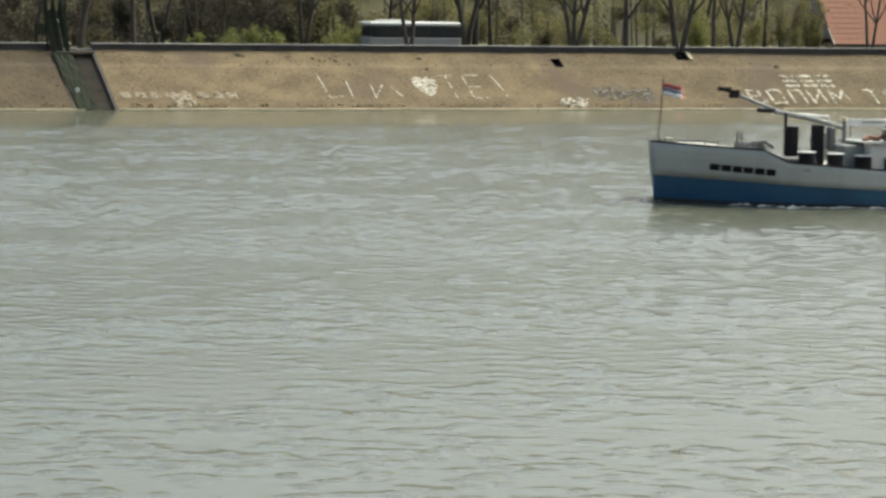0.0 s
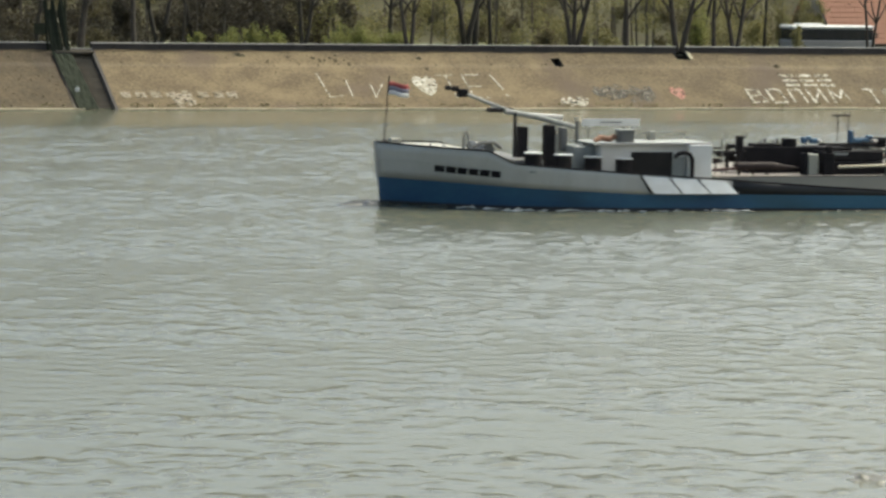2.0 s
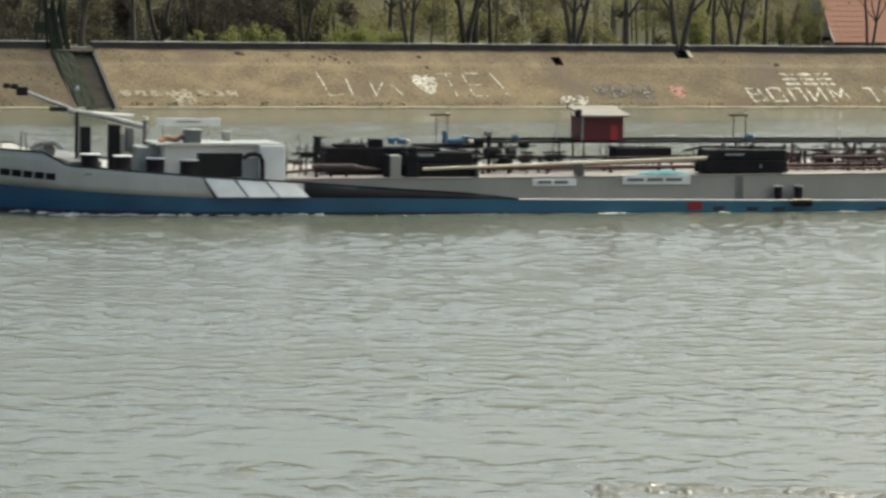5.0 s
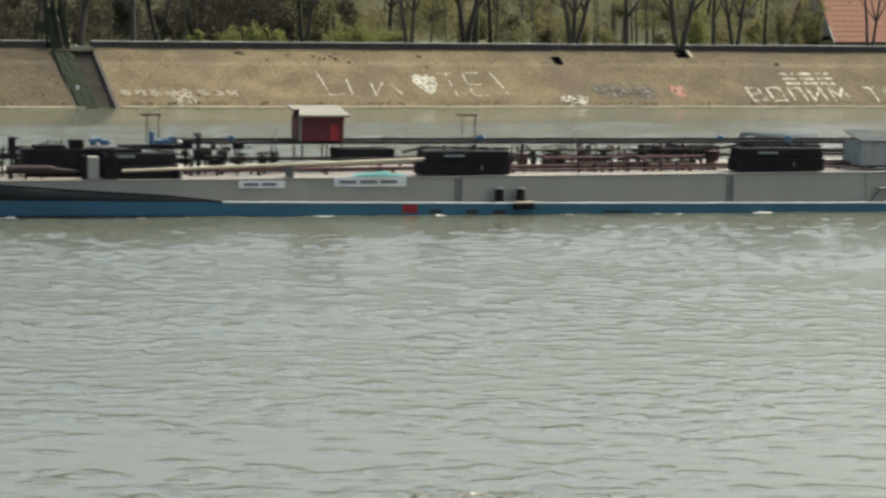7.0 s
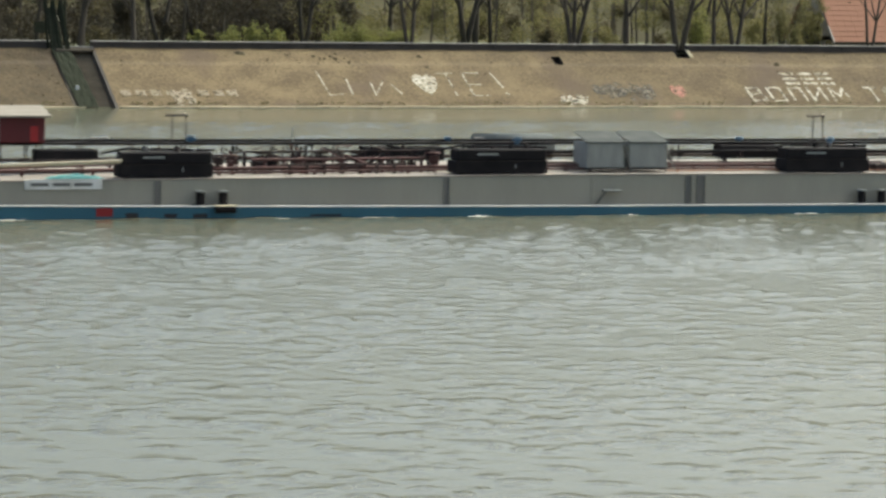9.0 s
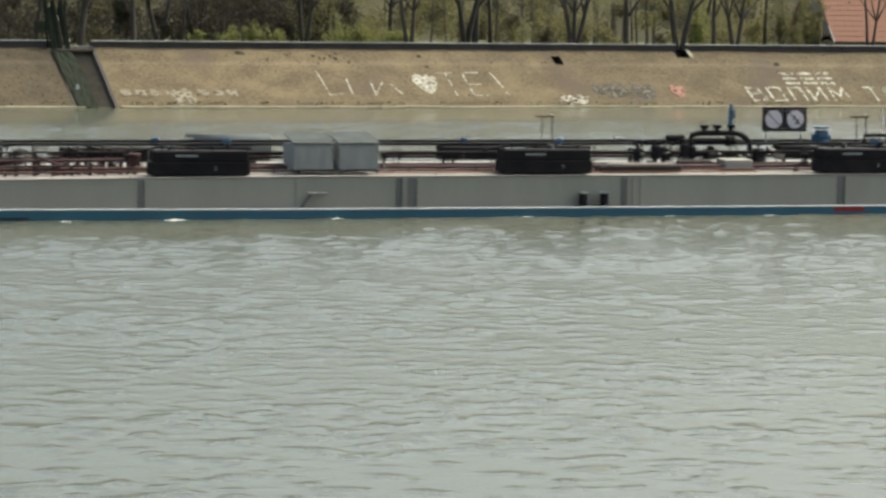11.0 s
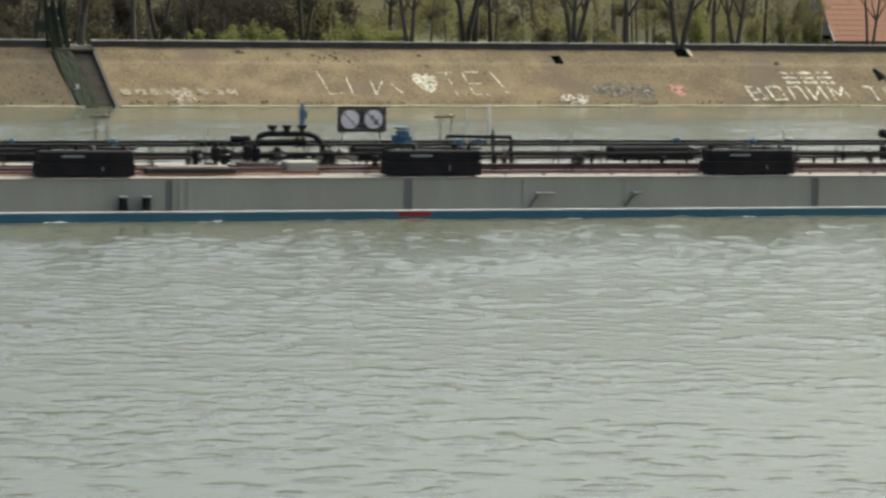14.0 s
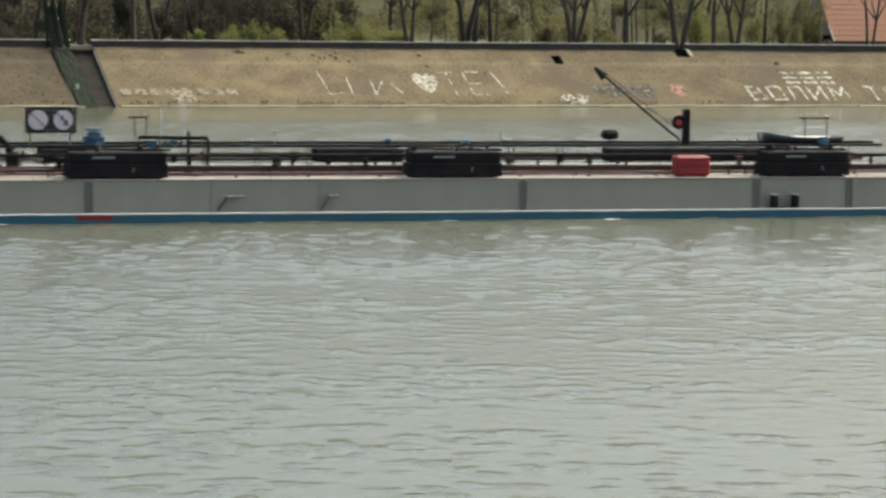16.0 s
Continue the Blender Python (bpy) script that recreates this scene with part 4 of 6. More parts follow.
# three clean white panels with slanting joints
for i in range(3):
    a0 = -26.97 + i * 1.4
    verts, faces = [], []
    for k in range(5):
        a = a0 + k / 4 * 1.3
        for j in range(4):
            f = j / 3
            z = lerp(a, PAINT) + 0.04 + (lerp(a, GUN) - lerp(a, PAINT) - 0.12) * f
            aa = a + 0.55 * (1 - f)
            verts.append((aa, hull_y(aa, z) - 0.035 - 0.26 * (1 - f), z))
    for k in range(4):
        for j in range(3):
            faces.append((k * 4 + j, k * 4 + 4 + j, k * 4 + 5 + j, k * 4 + 1 + j))
    ob = raw("side_panel", verts, faces, PANEL_WHITE, SHIP, "clean white panel on the hull side")
    ob.modifiers.new("plate", "SOLIDIFY").thickness = 0.02
    z0, z1 = lerp(a0, PAINT), lerp(a0, GUN)
    part("panel_joint", tube([(a0 - 0.07, hull_y(a0, z1) - .04, z1 - .02), (a0 + 0.5, hull_y(a0 + .5, z0) - .04, z0)], 0.035, 6), BLACK, SHIP)

# name on the bow as plain bars
for i in range(6):
    a0 = -35.8 + i * 0.445
    verts, faces = [], []
    for a in (a0, a0 + 0.19, a0 + 0.385):
        zc = 1.79 - 0.075 * (a + 35.5)
        for z in (zc - 0.15, zc + 0.15):
            verts.append((a, hull_y(a, z) - 0.04, z))
    faces = [(0, 2, 3, 1), (2, 4, 5, 3)]
    ob = raw("name_bar", verts, faces, BLACK, SHIP, "dark painted bar on the white bow")
    ob.modifiers.new("plate", "SOLIDIFY").thickness = 0.01

# decks
def deck(name, a0, a1, z, material, inset=0.05, label=""):
    st = [a0 + (a1 - a0) * i / 20 for i in range(21)]
    verts, faces = [], []
    for a in st:
        zz = z(a) if callable(z) else z
        verts += [(a, hull_y(a, lerp(a, GUN)) + inset, zz), (a, hull_y(a, lerp(a, GUN), 1) - inset, zz)]
    for i in range(20):
        faces.append((2 * i, 2 * i + 2, 2 * i + 3, 2 * i + 1))
    return raw(name, verts, faces, material, SHIP, label)


deck("forecastle_deck", -37.9, -33.2, lambda a: lerp(a, GUN) - 0.06, GREY, 0.06)
deck("fore_deck", -33.2, -23.0, lambda a: lerp(a, GUN) - 0.12, GREY, 0.06)
part("deck_step", bx(-33.25, -33.15, 1.3, 8.9, 1.8, 2.35), GREY, SHIP)
deck("side_deck", -23.0, STERN, lambda a: lerp(a, PAINT) - 0.005, DECK, 0.0, "pale side deck")

# trunk: side walls, pale top, ribs
st = [-23.0, -18, -12, -6, .6, 8, 17, 30, 42, 54, 66, 76, STERN]
for y, nm in ((0.0, "trunk_side"), (10.1, "trunk_side")):
    verts, faces = [], []
    for a in st:
        for z in (lerp(a, PAINT) - .1, lerp(a, TRUNK_TOP)):
            verts += [(a, y, z), (a, y + .04, z)]
    for i in range(len(st) - 1):
        o, p = 4 * i, 4 * i + 4
        faces += [(o, p, p + 2, o + 2), (o + 1, o + 3, p + 3, p + 1), (o + 2, p + 2, p + 3, o + 3)]
    raw(nm, verts, faces, GREY, SHIP, "grey painted trunk side")
verts, faces = [], []
for a in st:
    z = lerp(a, TRUNK_TOP) + 0.015
    verts += [(a, -.04, z), (a, 10.18, z), (a, -.04, z - .05), (a, 10.18, z - .05)]
for i in range(len(st) - 1):
    o, p = 4 * i, 4 * i + 4
    faces += [(o, p, p + 1, o + 1), (o + 2, p + 2, p, o)]
raw("trunk_deck", verts, faces, DECK, SHIP, "pale trunk deck")
part("trunk_front", bx(-23.05, -23.0, 0, 10.1, .7, 1.56), GREY, SHIP)
for a, w in ((-1.87, .34), (11.11, .3), (18.05, .12), (22.56, .3), (23.1, .42), (33.02, .28), (33.55, .16), (33.92, .14), (43.54, .36), (48.95, .14), (53.7, .14), (62.72, .3), (73.67, .36), (78.2, .3)):
    rib = part("rib", bx(a, a + w, -.05, .0, lerp(a, PAINT) - .02, lerp(a, TRUNK_TOP) - .06, 0.01), RIB if w > .25 else GREY, SHIP)
    if w > .25:
        part("rib_edge", bx(a + w - .04, a + w + .02, -.14, -.051, lerp(a, PAINT) - .01, lerp(a, TRUNK_TOP) - .08, 0.005), GREY, rib)
for a in (18.65, 49.6, 54.1):
    s = part("step_bracket", bx(a - .1, a + .75 if a < 54 else a + .4, -.30, -.02, 1.02, 1.10, 0.015), GREY_LIGHT, SHIP, "small folded step")
    part("strut", tube([(a, -.25, 1.02), (a - .35, -.04, .45)], 0.05, 6), GREY_DARK, s)
# lettered boards, unreadable, as bars
for a0, a1, z0, z1, nb in ((-11.76, -9.67, 1.2, 1.52, 2), (-7.46, -4.15, 1.24, 1.66, 3)):
    b = part("name_board", bx(a0, a1, -.075, -.045, z0, z1, 0.01), PANEL_WHITE, SHIP, "white board with dark illegible writing")
    w = (a1 - a0 - .5) / nb
    for i in range(nb):
        part("writing_bar", bx(a0 + .25 + i * w, a0 + .25 + (i + .82) * w, -.085, -.076, (z0 + z1) / 2 - .07, (z0 + z1) / 2 + .07, 0), GREY_DARK, b)
# red marks on the side
for a0, a1, z0, z1 in ((-4.5, -3.78, .12, .48), (43.1, 44.6, .14, .345)):
    part("red_mark", bx(a0, a1, -.66, -.64, z0, z1, 0.004), RED, SHIP, "red painted mark on the hull")

# scuffed black patches on the blue side
for a0, a1, z0, z1 in ((-3.25, -2.7, .06, .26), (-1.55, -1.0, .04, .22), (-.25, .35, .02, .2), (4.9, 6.3, .06, .16)):
    bm = bx(a0, a1, -.652, -.641, z0, z1, 0.003)
    for v in bm.verts:
        v.co.x += .12 * noise.noise(Vector((v.co.z * 9, a0, 1)))
        v.co.z += .05 * noise.noise(Vector((v.co.x * 5, a0, 4)))
    part("scuff", bm, BOOT, SHIP, "black scuffed patch on the hull")


def bollard_pair(a):
    g = part("bollard_base", bx(a - .32, a + 1.32, -.55, -.1, lerp(a, PAINT) - .01, lerp(a, PAINT) + .06), BLACK, SHIP)
    for k in (0, 1.0):
        z = lerp(a, PAINT) + .05
        c = part("bollard", tube([(a + k, -.33, z), (a + k, -.33, z + .55)], .19, 14), BLACK, g, "black mooring bollard")
        # top light on the bollard is put into the cap's pale colour
        part("bollard_cap", tube([(a + k, -.33, z + .55), (a + k, -.33, z + .60)], .23, 14), GREY_LIGHT, g, "cap painted pale for the light from above")


for a in (.1, 31.12, 74.59):
    bollard_pair(a)
part("fender", tube([(.65, -.78, .40), (1.55, -.78, .40)], .16, 10), BLACK, SHIP)
part("fender_lid", bx(.6, 1.6, -.95, -.62, .52, .58), CREAM, SHIP, "cream fender board")


# ---- foredeck ----
def deckhouse():
    h = part("deckhouse", bx(-28.5, -24.25, .75, 3.4, 1.35, 3.0, .04), WHITE, SHIP, "white deckhouse")
    part("house_roof", bx(-28.9, -23.1, .6, 3.6, 3.003, 3.09, .03), GREY_LIGHT, h)
    part("roof_edge", bx(-28.9, -23.1, .57, .597, 3.0, 3.1, .005), WHITE, h, "white roof edge")
    part("rear_block", bx(-24.25, -23.1, .45, 3.5, 1.35, 3.0, .03), PANEL_WHITE, h, "bright white end block")
    part("front_panel", bx(-29.5, -28.5, 1.4, 3.3, 1.4, 2.9, .04), GREY_LIGHT, h)
    # no hollow here: the recess's shade is a flat near-black plate
    part("recess", bx(-27.0, -24.95, .725, .76, 1.6, 2.66, .01), VOID, h, "flat dark plate for the shade of an open recess")
    pts = [(-25.05, .2, 2.45), (-24.85, .2, 2.62), (-24.55, .2, 2.66), (-24.3, .2, 2.58), (-24.18, .2, 2.3), (-24.18, .2, 1.45)]
    part("bent_pipe", tube(pts, .1, 10), BLACK, h, "black bent vent pipe")
    part("inset_door", bx(-24.98, -24.3, .70, .745, 1.5, 2.45, .01), GREY_LIGHT, h)
    part("roof_box", bx(-27.45, -26.75, 1.0, 1.7, 3.0, 3.62, .03), GREY_DARK, h)
    part("roof_box_lid", bx(-27.5, -26.7, .95, 1.75, 3.62, 3.68, .01), GREY_LIGHT, h)
    part("roof_vent", bx(-25.3, -24.95, 2.9, 3.3, 3.09, 3.5, .03), GREY, h)
    part("orange_bundle", tube([(-28.5, 1.5, 3.12), (-28.2, 1.6, 3.28), (-27.8, 1.5, 3.2), (-27.5, 1.6, 3.32)], .13, 8), ORANGE, h, "orange and pink rope bundle")
    part("roof_rail", tube([(-26.6, 3.3, 3.42), (-23.3, 3.3, 3.36)], .03, 6), GREY, h)
    for a in (-26.6, -25, -23.4):
        part("rail_post", tube([(a, 3.3, 3.05), (a, 3.3, 3.4)], .025, 5), GREY, h)
    return h


deckhouse()
b = part("roof_board", bx(-27.9, -25.0, 5.0, 5.08, 3.64, 3.98, .01), PANEL_WHITE, SHIP, "long white name board, writing illegible")
part("writing_bar", bx(-27.0, -25.9, 4.985, 4.999, 3.79, 3.85, 0), GREY_DARK, b)
for a in (-27.6, -25.5):
    part("board_post", tube([(a, 5.04, 1.5), (a, 5.04, 3.65)], .04, 6), GREY, SHIP)
for a, z in ((-31.75, 1.98), (-30.3, 1.9), (-28.85, 1.8), (-27.35, 1.72)):
    d = part("vent_drum", tube([(a, .75, z - .2), (a, .75, z + .62)], .40, 16), BLACK, SHIP, "black deck drum")
    part("drum_cap", tube([(a, .75, z + .62), (a, .75, z + .67)], .43, 16), PANEL_WHITE, d, "white cap")
    part("drum_foot", tube([(a, .75, z - .25), (a, .75, z - .15)], .45, 16), GREY_LIGHT, d)
part("mast_post", tube([(-31.9, 3, 1.7), (-31.9, 3, 4.34)], .085, 8), BLACK, SHIP)
part("derrick_column", bx(-31.75, -31.3, 2.8, 3.2, 1.7, 3.72, .03), BLACK, SHIP, "black column")
part("derrick_column", bx(-30.5, -30.0, 2.7, 3.2, 1.7, 3.8, .04), BLACK, SHIP, "thick black column")
part("derrick_column", bx(-29.75, -29.4, 2.7, 3.1, 2.6, 3.7, .04), GREY_DARK, SHIP)
part("mast_post", tube([(-28.85, 3, 1.7), (-28.85, 3, 4.04)], .10, 8), GREY_DARK, SHIP)
part("mast_cap", tube([(-28.85, 3, 3.98), (-28.85, 3, 4.15)], .15, 10), CREAM, SHIP, "cream cap")
part("screen_plate", bx(-30.0, -29.0, 4.4, 4.45, 2.0, 3.3, .01), GREY_LIGHT, SHIP)
part("boom", tube([(-28.6, 3.6, 3.62), (-30.5, 3.6, 4.1), (-32.2, 3.6, 4.4)], .13, 8), GREY_LIGHT, SHIP, "white folded mast boom")
part("boom", tube([(-29.1, 4.4, 4.08), (-31.2, 4.4, 4.22), (-32.6, 4.4, 4.55)], .11, 8), WHITE, SHIP)
part("boom", tube([(-32.0, 4.0, 4.45), (-33.2, 4.0, 4.88), (-34.05, 4.0, 5.22)], .085, 8), GREY_LIGHT, SHIP)
part("boom_joint", bx(-32.9, -31.7, 3.7, 4.3, 4.34, 4.52, .04), BLACK, SHIP)
for a, z, s in ((-34.15, 5.22, .24), (-34.5, 5.42, .15), (-34.85, 5.46, .13)):
    part("mast_lamp", bx(a - s, a + s, 3.85, 4.15, z - s * .8, z + s * .8, .04), BLACK, SHIP, "black navigation lamp")
part("lamp_stay", tube([(-34.85, 4.0, 5.46), (-34.15, 4.0, 5.3)], .03, 5), BLACK, SHIP)
# flag
part("flagstaff", tube([(-37.62, MID, 2.6), (-37.38, MID, 5.95)], .032, 6), BROWN, SHIP, "thin leaning flagstaff")
for k, m in enumerate((FLAG_RED, FLAG_BLUE, FLAG_WHITE)):
    verts, faces = [], []
    for i in range(10):
        x = i / 9 * .95
        for j in range(3):
            z = 5.68 - .20 * k - .10 * j - .16 * (x / .95) ** 1.5
            verts.append((-37.38 + x, MID + .07 * math.sin(x * 6.5 + .5 * k), z + .03 * math.sin(x * 8)))
    for i in range(9):
        for j in range(2):
            faces.append((i * 3 + j, i * 3 + 3 + j, i * 3 + 4 + j, i * 3 + 1 + j))
    ob = raw("flag_stripe", verts, faces, m, SHIP, ("red", "blue", "white")[k] + " stripe of the flag", True)
    ob.modifiers.new("thick", "SOLIDIFY").thickness = 0.01
# bow fittings
part("fairlead", bx(-37.45, -37.0, 4.4, 4.9, 2.6, 3.1, .03), GREY, SHIP)
for a, y in ((-35.9, 3.4), (-34.4, 3.0)):
    w, hgt = (.75, 2.98) if a < -35 else (.28, 3.45)
    part("towing_bow", tube([(a, y, 2.4), (a + .04, y, hgt - .08), (a + .1, y, hgt), (a + w - .1, y, hgt), (a + w - .04, y, hgt - .08), (a + w, y, 2.4)], .05 if a > -35 else .035, 6), GREY_DARK, SHIP, "bent steel hoop")
wl = part("windlass", tube([(-33.1, 3.2, 2.62), (-33.1, 5.8, 2.62)], .3, 12), GREY_DARK, SHIP, "anchor windlass")
part("windlass_arm", tube([(-33.9, 3.1, 2.75), (-33.5, 3.1, 2.95), (-32.9, 3.1, 2.98), (-32.5, 3.1, 2.7)], .09, 6), GREY_DARK, wl)
part("chain_cover", bx(-33.8, -33.3, 3.0, 4.2, 2.3, 2.72, .05), GREY_DARK, wl)
part("breakwater", bx(-32.6, -31.2, .9, 9.2, 1.7, 2.3, .02), GREY_DARK, SHIP)


# ---- trunk deck fittings ----
def top(a):
    return lerp(a, TRUNK_TOP) + 0.016


rnd = random.Random(40)


def black_tank(a0, a1, y0=.3, h=1.12, d=1.3, text=True):
    z = top(a0)
    t = part("deck_tank", bx(a0, a1, y0, y0 + d, z + .06, z + .62, .03), BLACK, SHIP, "black deck tank")
    part("tank_upper", bx(a0 + .12, a1 - .02, y0 + .12, y0 + d, z + .623, z + h, .05), BLACK, t)
    for k in range(4):
        a = a0 + .3 + k * (a1 - a0 - .6) / 3
        part("saddle", bx(a - .06, a + .06, y0 + .1, y0 + d, z, z + .06, 0), GREY_DARK, t)
    if text:
        part("writing_bar", bx(a0 + 1.05, a0 + 2.0, y0 + .095, y0 + .119, z + .86, z + .95, 0), GREY_LIGHT, t)
    part("tank_handle", bx(a0 + 2.75, a0 + 2.8, y0 - .02, y0 - .001, z + .28, z + .48, 0), STEEL, t)
    part("tank_rail", tube([(a0, y0 - .02, z + .62), (a1, y0 - .02, z + .62)], .02, 5), BLACK, t)
    for k in range(7):
        a = a0 + .3 + rnd.random() * (a1 - a0 - .6)
        part("tank_fitting", tube([(a, y0 + .9, z + h), (a, y0 + .9, z + h + rnd.uniform(.08, .3))], rnd.uniform(.05, .13), 8), rnd.choice([BLACK, BROWN, GREY_DARK]), t)
    part("tank_pipe", tube([(a0 - .6, y0 + 1.1, z + h - .1), (a0 + .4, y0 + 1.1, z + h + .1), (a1 + .3, y0 + 1.1, z + h + .04)], .06, 6), BLACK, t)
    return t


for a0, a1 in ((-3.32, .79), (11.78, 16.07), (27.59, 31.75), (42.9, 47.16), (57.85, 62.0), (74.39, 78.5)):
    black_tank(a0, a1)
for a0, a1 in ((-6.3, -3.5), (25.88, 28.9), (42.4, 44.3), (54.6, 58.6), (68.3, 76.5), (8.6, 12.4)):
    part("rear_tank", bx(a0, a1, 4.0, 5.0, top(a0) + .45, top(a0) + 1.05, .05), BLACK, SHIP, "black box beam beside the catwalk")


def run(name, a0, a1, y, h, r, material, label="", every=3.0):
    """A pipe along the deck on stools."""
    n = max(2, int((a1 - a0) / 4))
    p = part(name, tube([(a0 + (a1 - a0) * i / n, y, top(a0 + (a1 - a0) * i / n) + h + random.uniform(-.012, .012)) for i in range(n + 1)], r, 8), material, SHIP, label)
    a = a0 + .6
    while a < a1:
        part("pipe_stool", bx(a - .05, a + .05, y - .09, y + .09, top(a) - .01, top(a) + h - r * .5, 0), material, p)
        a += every
    return p


# catwalk with its rails, the long dark lines over the deck
st = [-14.0, 0, 17, 40, 60, 82]
part("catwalk", bx(-14.0, 82.0, 4.55, 5.45, 2.86, 2.96, .01), BLACK, SHIP, "dark raised catwalk")
for y, z in ((4.5, 2.93), (5.5, 3.02)):
    part("catwalk_edge", tube([(-14, y, z), (82, y, z)], .065, 6), BLACK, SHIP)
a = -13.6
while a < 82:
    part("catwalk_leg", tube([(a, 4.6, top(a) - .02), (a, 4.6, 2.92)], .035, 5), BROWN, SHIP)
    part("catwalk_leg", tube([(a, 5.4, top(a) - .02), (a, 5.4, 2.92)], .035, 5), BROWN, SHIP)
    a += 2.35
run("cargo_pipe", -14, 82, 2.2, .26, .085, RUST, "oxide-red cargo pipe", 3.1)
run("cargo_pipe", 0.8, 82, 1.75, .14, .05, RUST, "oxide-red pipe", 4.3)
run("cargo_pipe", 44, 82, 2.2, .36, .10, BROWN, "dark brown cargo pipe", 3.7)
run("cargo_pipe", 16, 44, 2.7, .34, .06, BROWN, "brown pipe", 2.9)
run("cargo_pipe", 16, 82, 3.5, .80, .085, BLACK, "black vapour pipe", 4.6)
run("cargo_pipe", -13, 12, 3.6, .62, .04, BROWN, "brown pipe", 2.7)
run("cargo_pipe", -13, 82, 6.6, .45, .08, BROWN, "brown pipe", 3.3)
run("cargo_pipe", 46, 82, 7.5, .62, .06, BLACK, "black pipe", 3.9)
run("cargo_pipe", 22, 40, 1.2, .07, .035, ORANGE, "rusty orange hose", 5)
run("cargo_pipe", 46.5, 72, 1.15, .10, .03, RUST, "thin red hose", 3.2)

# fine red-brown scaffold of pipes and valves
rnd = random.Random(8)


def valve(a, y, z, s, material, label=""):
    v = part("valve", tube([(a, y, z), (a, y, z + .35 * s)], .06 * s, 8), material, SHIP, label)
    part("flange", tube([(a, y, z + .05 * s), (a, y, z + .12 * s)], .16 * s, 10), material, v)
    part("bonnet", bx(a - .13 * s, a + .13 * s, y - .13 * s, y + .13 * s, z + .16 * s, z + .34 * s, .02), material, v)
    part("handwheel", tube([(a, y, z + .38 * s), (a, y, z + .43 * s)], .2 * s, 12), material, v)
    return v


for a in [1.5 + i * .21 for i in range(48)]:
    y = rnd.uniform(2.0, 4.2)
    z = top(a) + rnd.uniform(0, .2)
    if rnd.random() < .4:
        valve(a, y, z, rnd.uniform(.9, 1.9), rnd.choice([BROWN, RUST, BLACK, BROWN]))
    p = part("branch_pipe", tube([(a, y, top(a)), (a, y, top(a) + rnd.uniform(.4, 1.25)), (a + rnd.uniform(-.9, .9), y + .1, top(a) + rnd.uniform(.3, 1.2))], rnd.choice([.035, .05, .075]), 6), rnd.choice([BROWN, RUST, BLACK, BROWN]), SHIP)
run("cargo_pipe", 2.2, 11.8, 2.9, .95, .045, BROWN, "brown pipe", 1.1)
run("cargo_pipe", 3.0, 11.0, 2.4, .62, .06, RUST, "oxide-red pipe", .9)
run("cargo_pipe", 4.0, 10.0, 1.9, .42, .05, BROWN, "brown pipe", .8)
for a in [17.2 + i * 1.35 for i in range(48)]:
    if 39 < a < 42 or rnd.random() < .35:
        continue
    valve(a, rnd.choice([2.2, 2.7, 3.5, 4.2]), top(a) + rnd.uniform(.25, .5), rnd.uniform(.6, 1.1), rnd.choice([BROWN, BLACK, RUST, BLACK]))
for a, y, z, s in ((.85, 5, 2.98, .9), (-10.9, 5, 2.98, .8), (16.0, 4.4, 2.98, .8), (13.0, 5.5, 2.98, .7), (27.3, 5.2, 2.98, .7), (31.6, 4.4, 2.98, .8), (44.9, 5, 2.98, 1.9),
                   (47.3, 4.2, 2.9, .9), (61.6, 4.4, 2.98, .7), (58.3, 5.4, 2.98, .7), (79.0, 4.4, 2.98, 1.0), (48.3, 4.4, 2.98, .9)):
    valve(a, y, z - .1, s, BLUE, "blue painted valve")
    part("blue_actuator", bx(a - .26 * s, a + .24 * s, y - .12, y + .12, z + .04, z + .04 + .17 * s, .04), BLUE, SHIP, "blue valve actuator")
for a in (-2.9, -3.4, 14.6, 20.5, 35.0, 52.0, 64.0, 75.5):
    part("deck_lamp", bx(a - .22, a + .22, 5.6, 6.0, 2.98, 3.14, .04), GREY_DARK, SHIP)


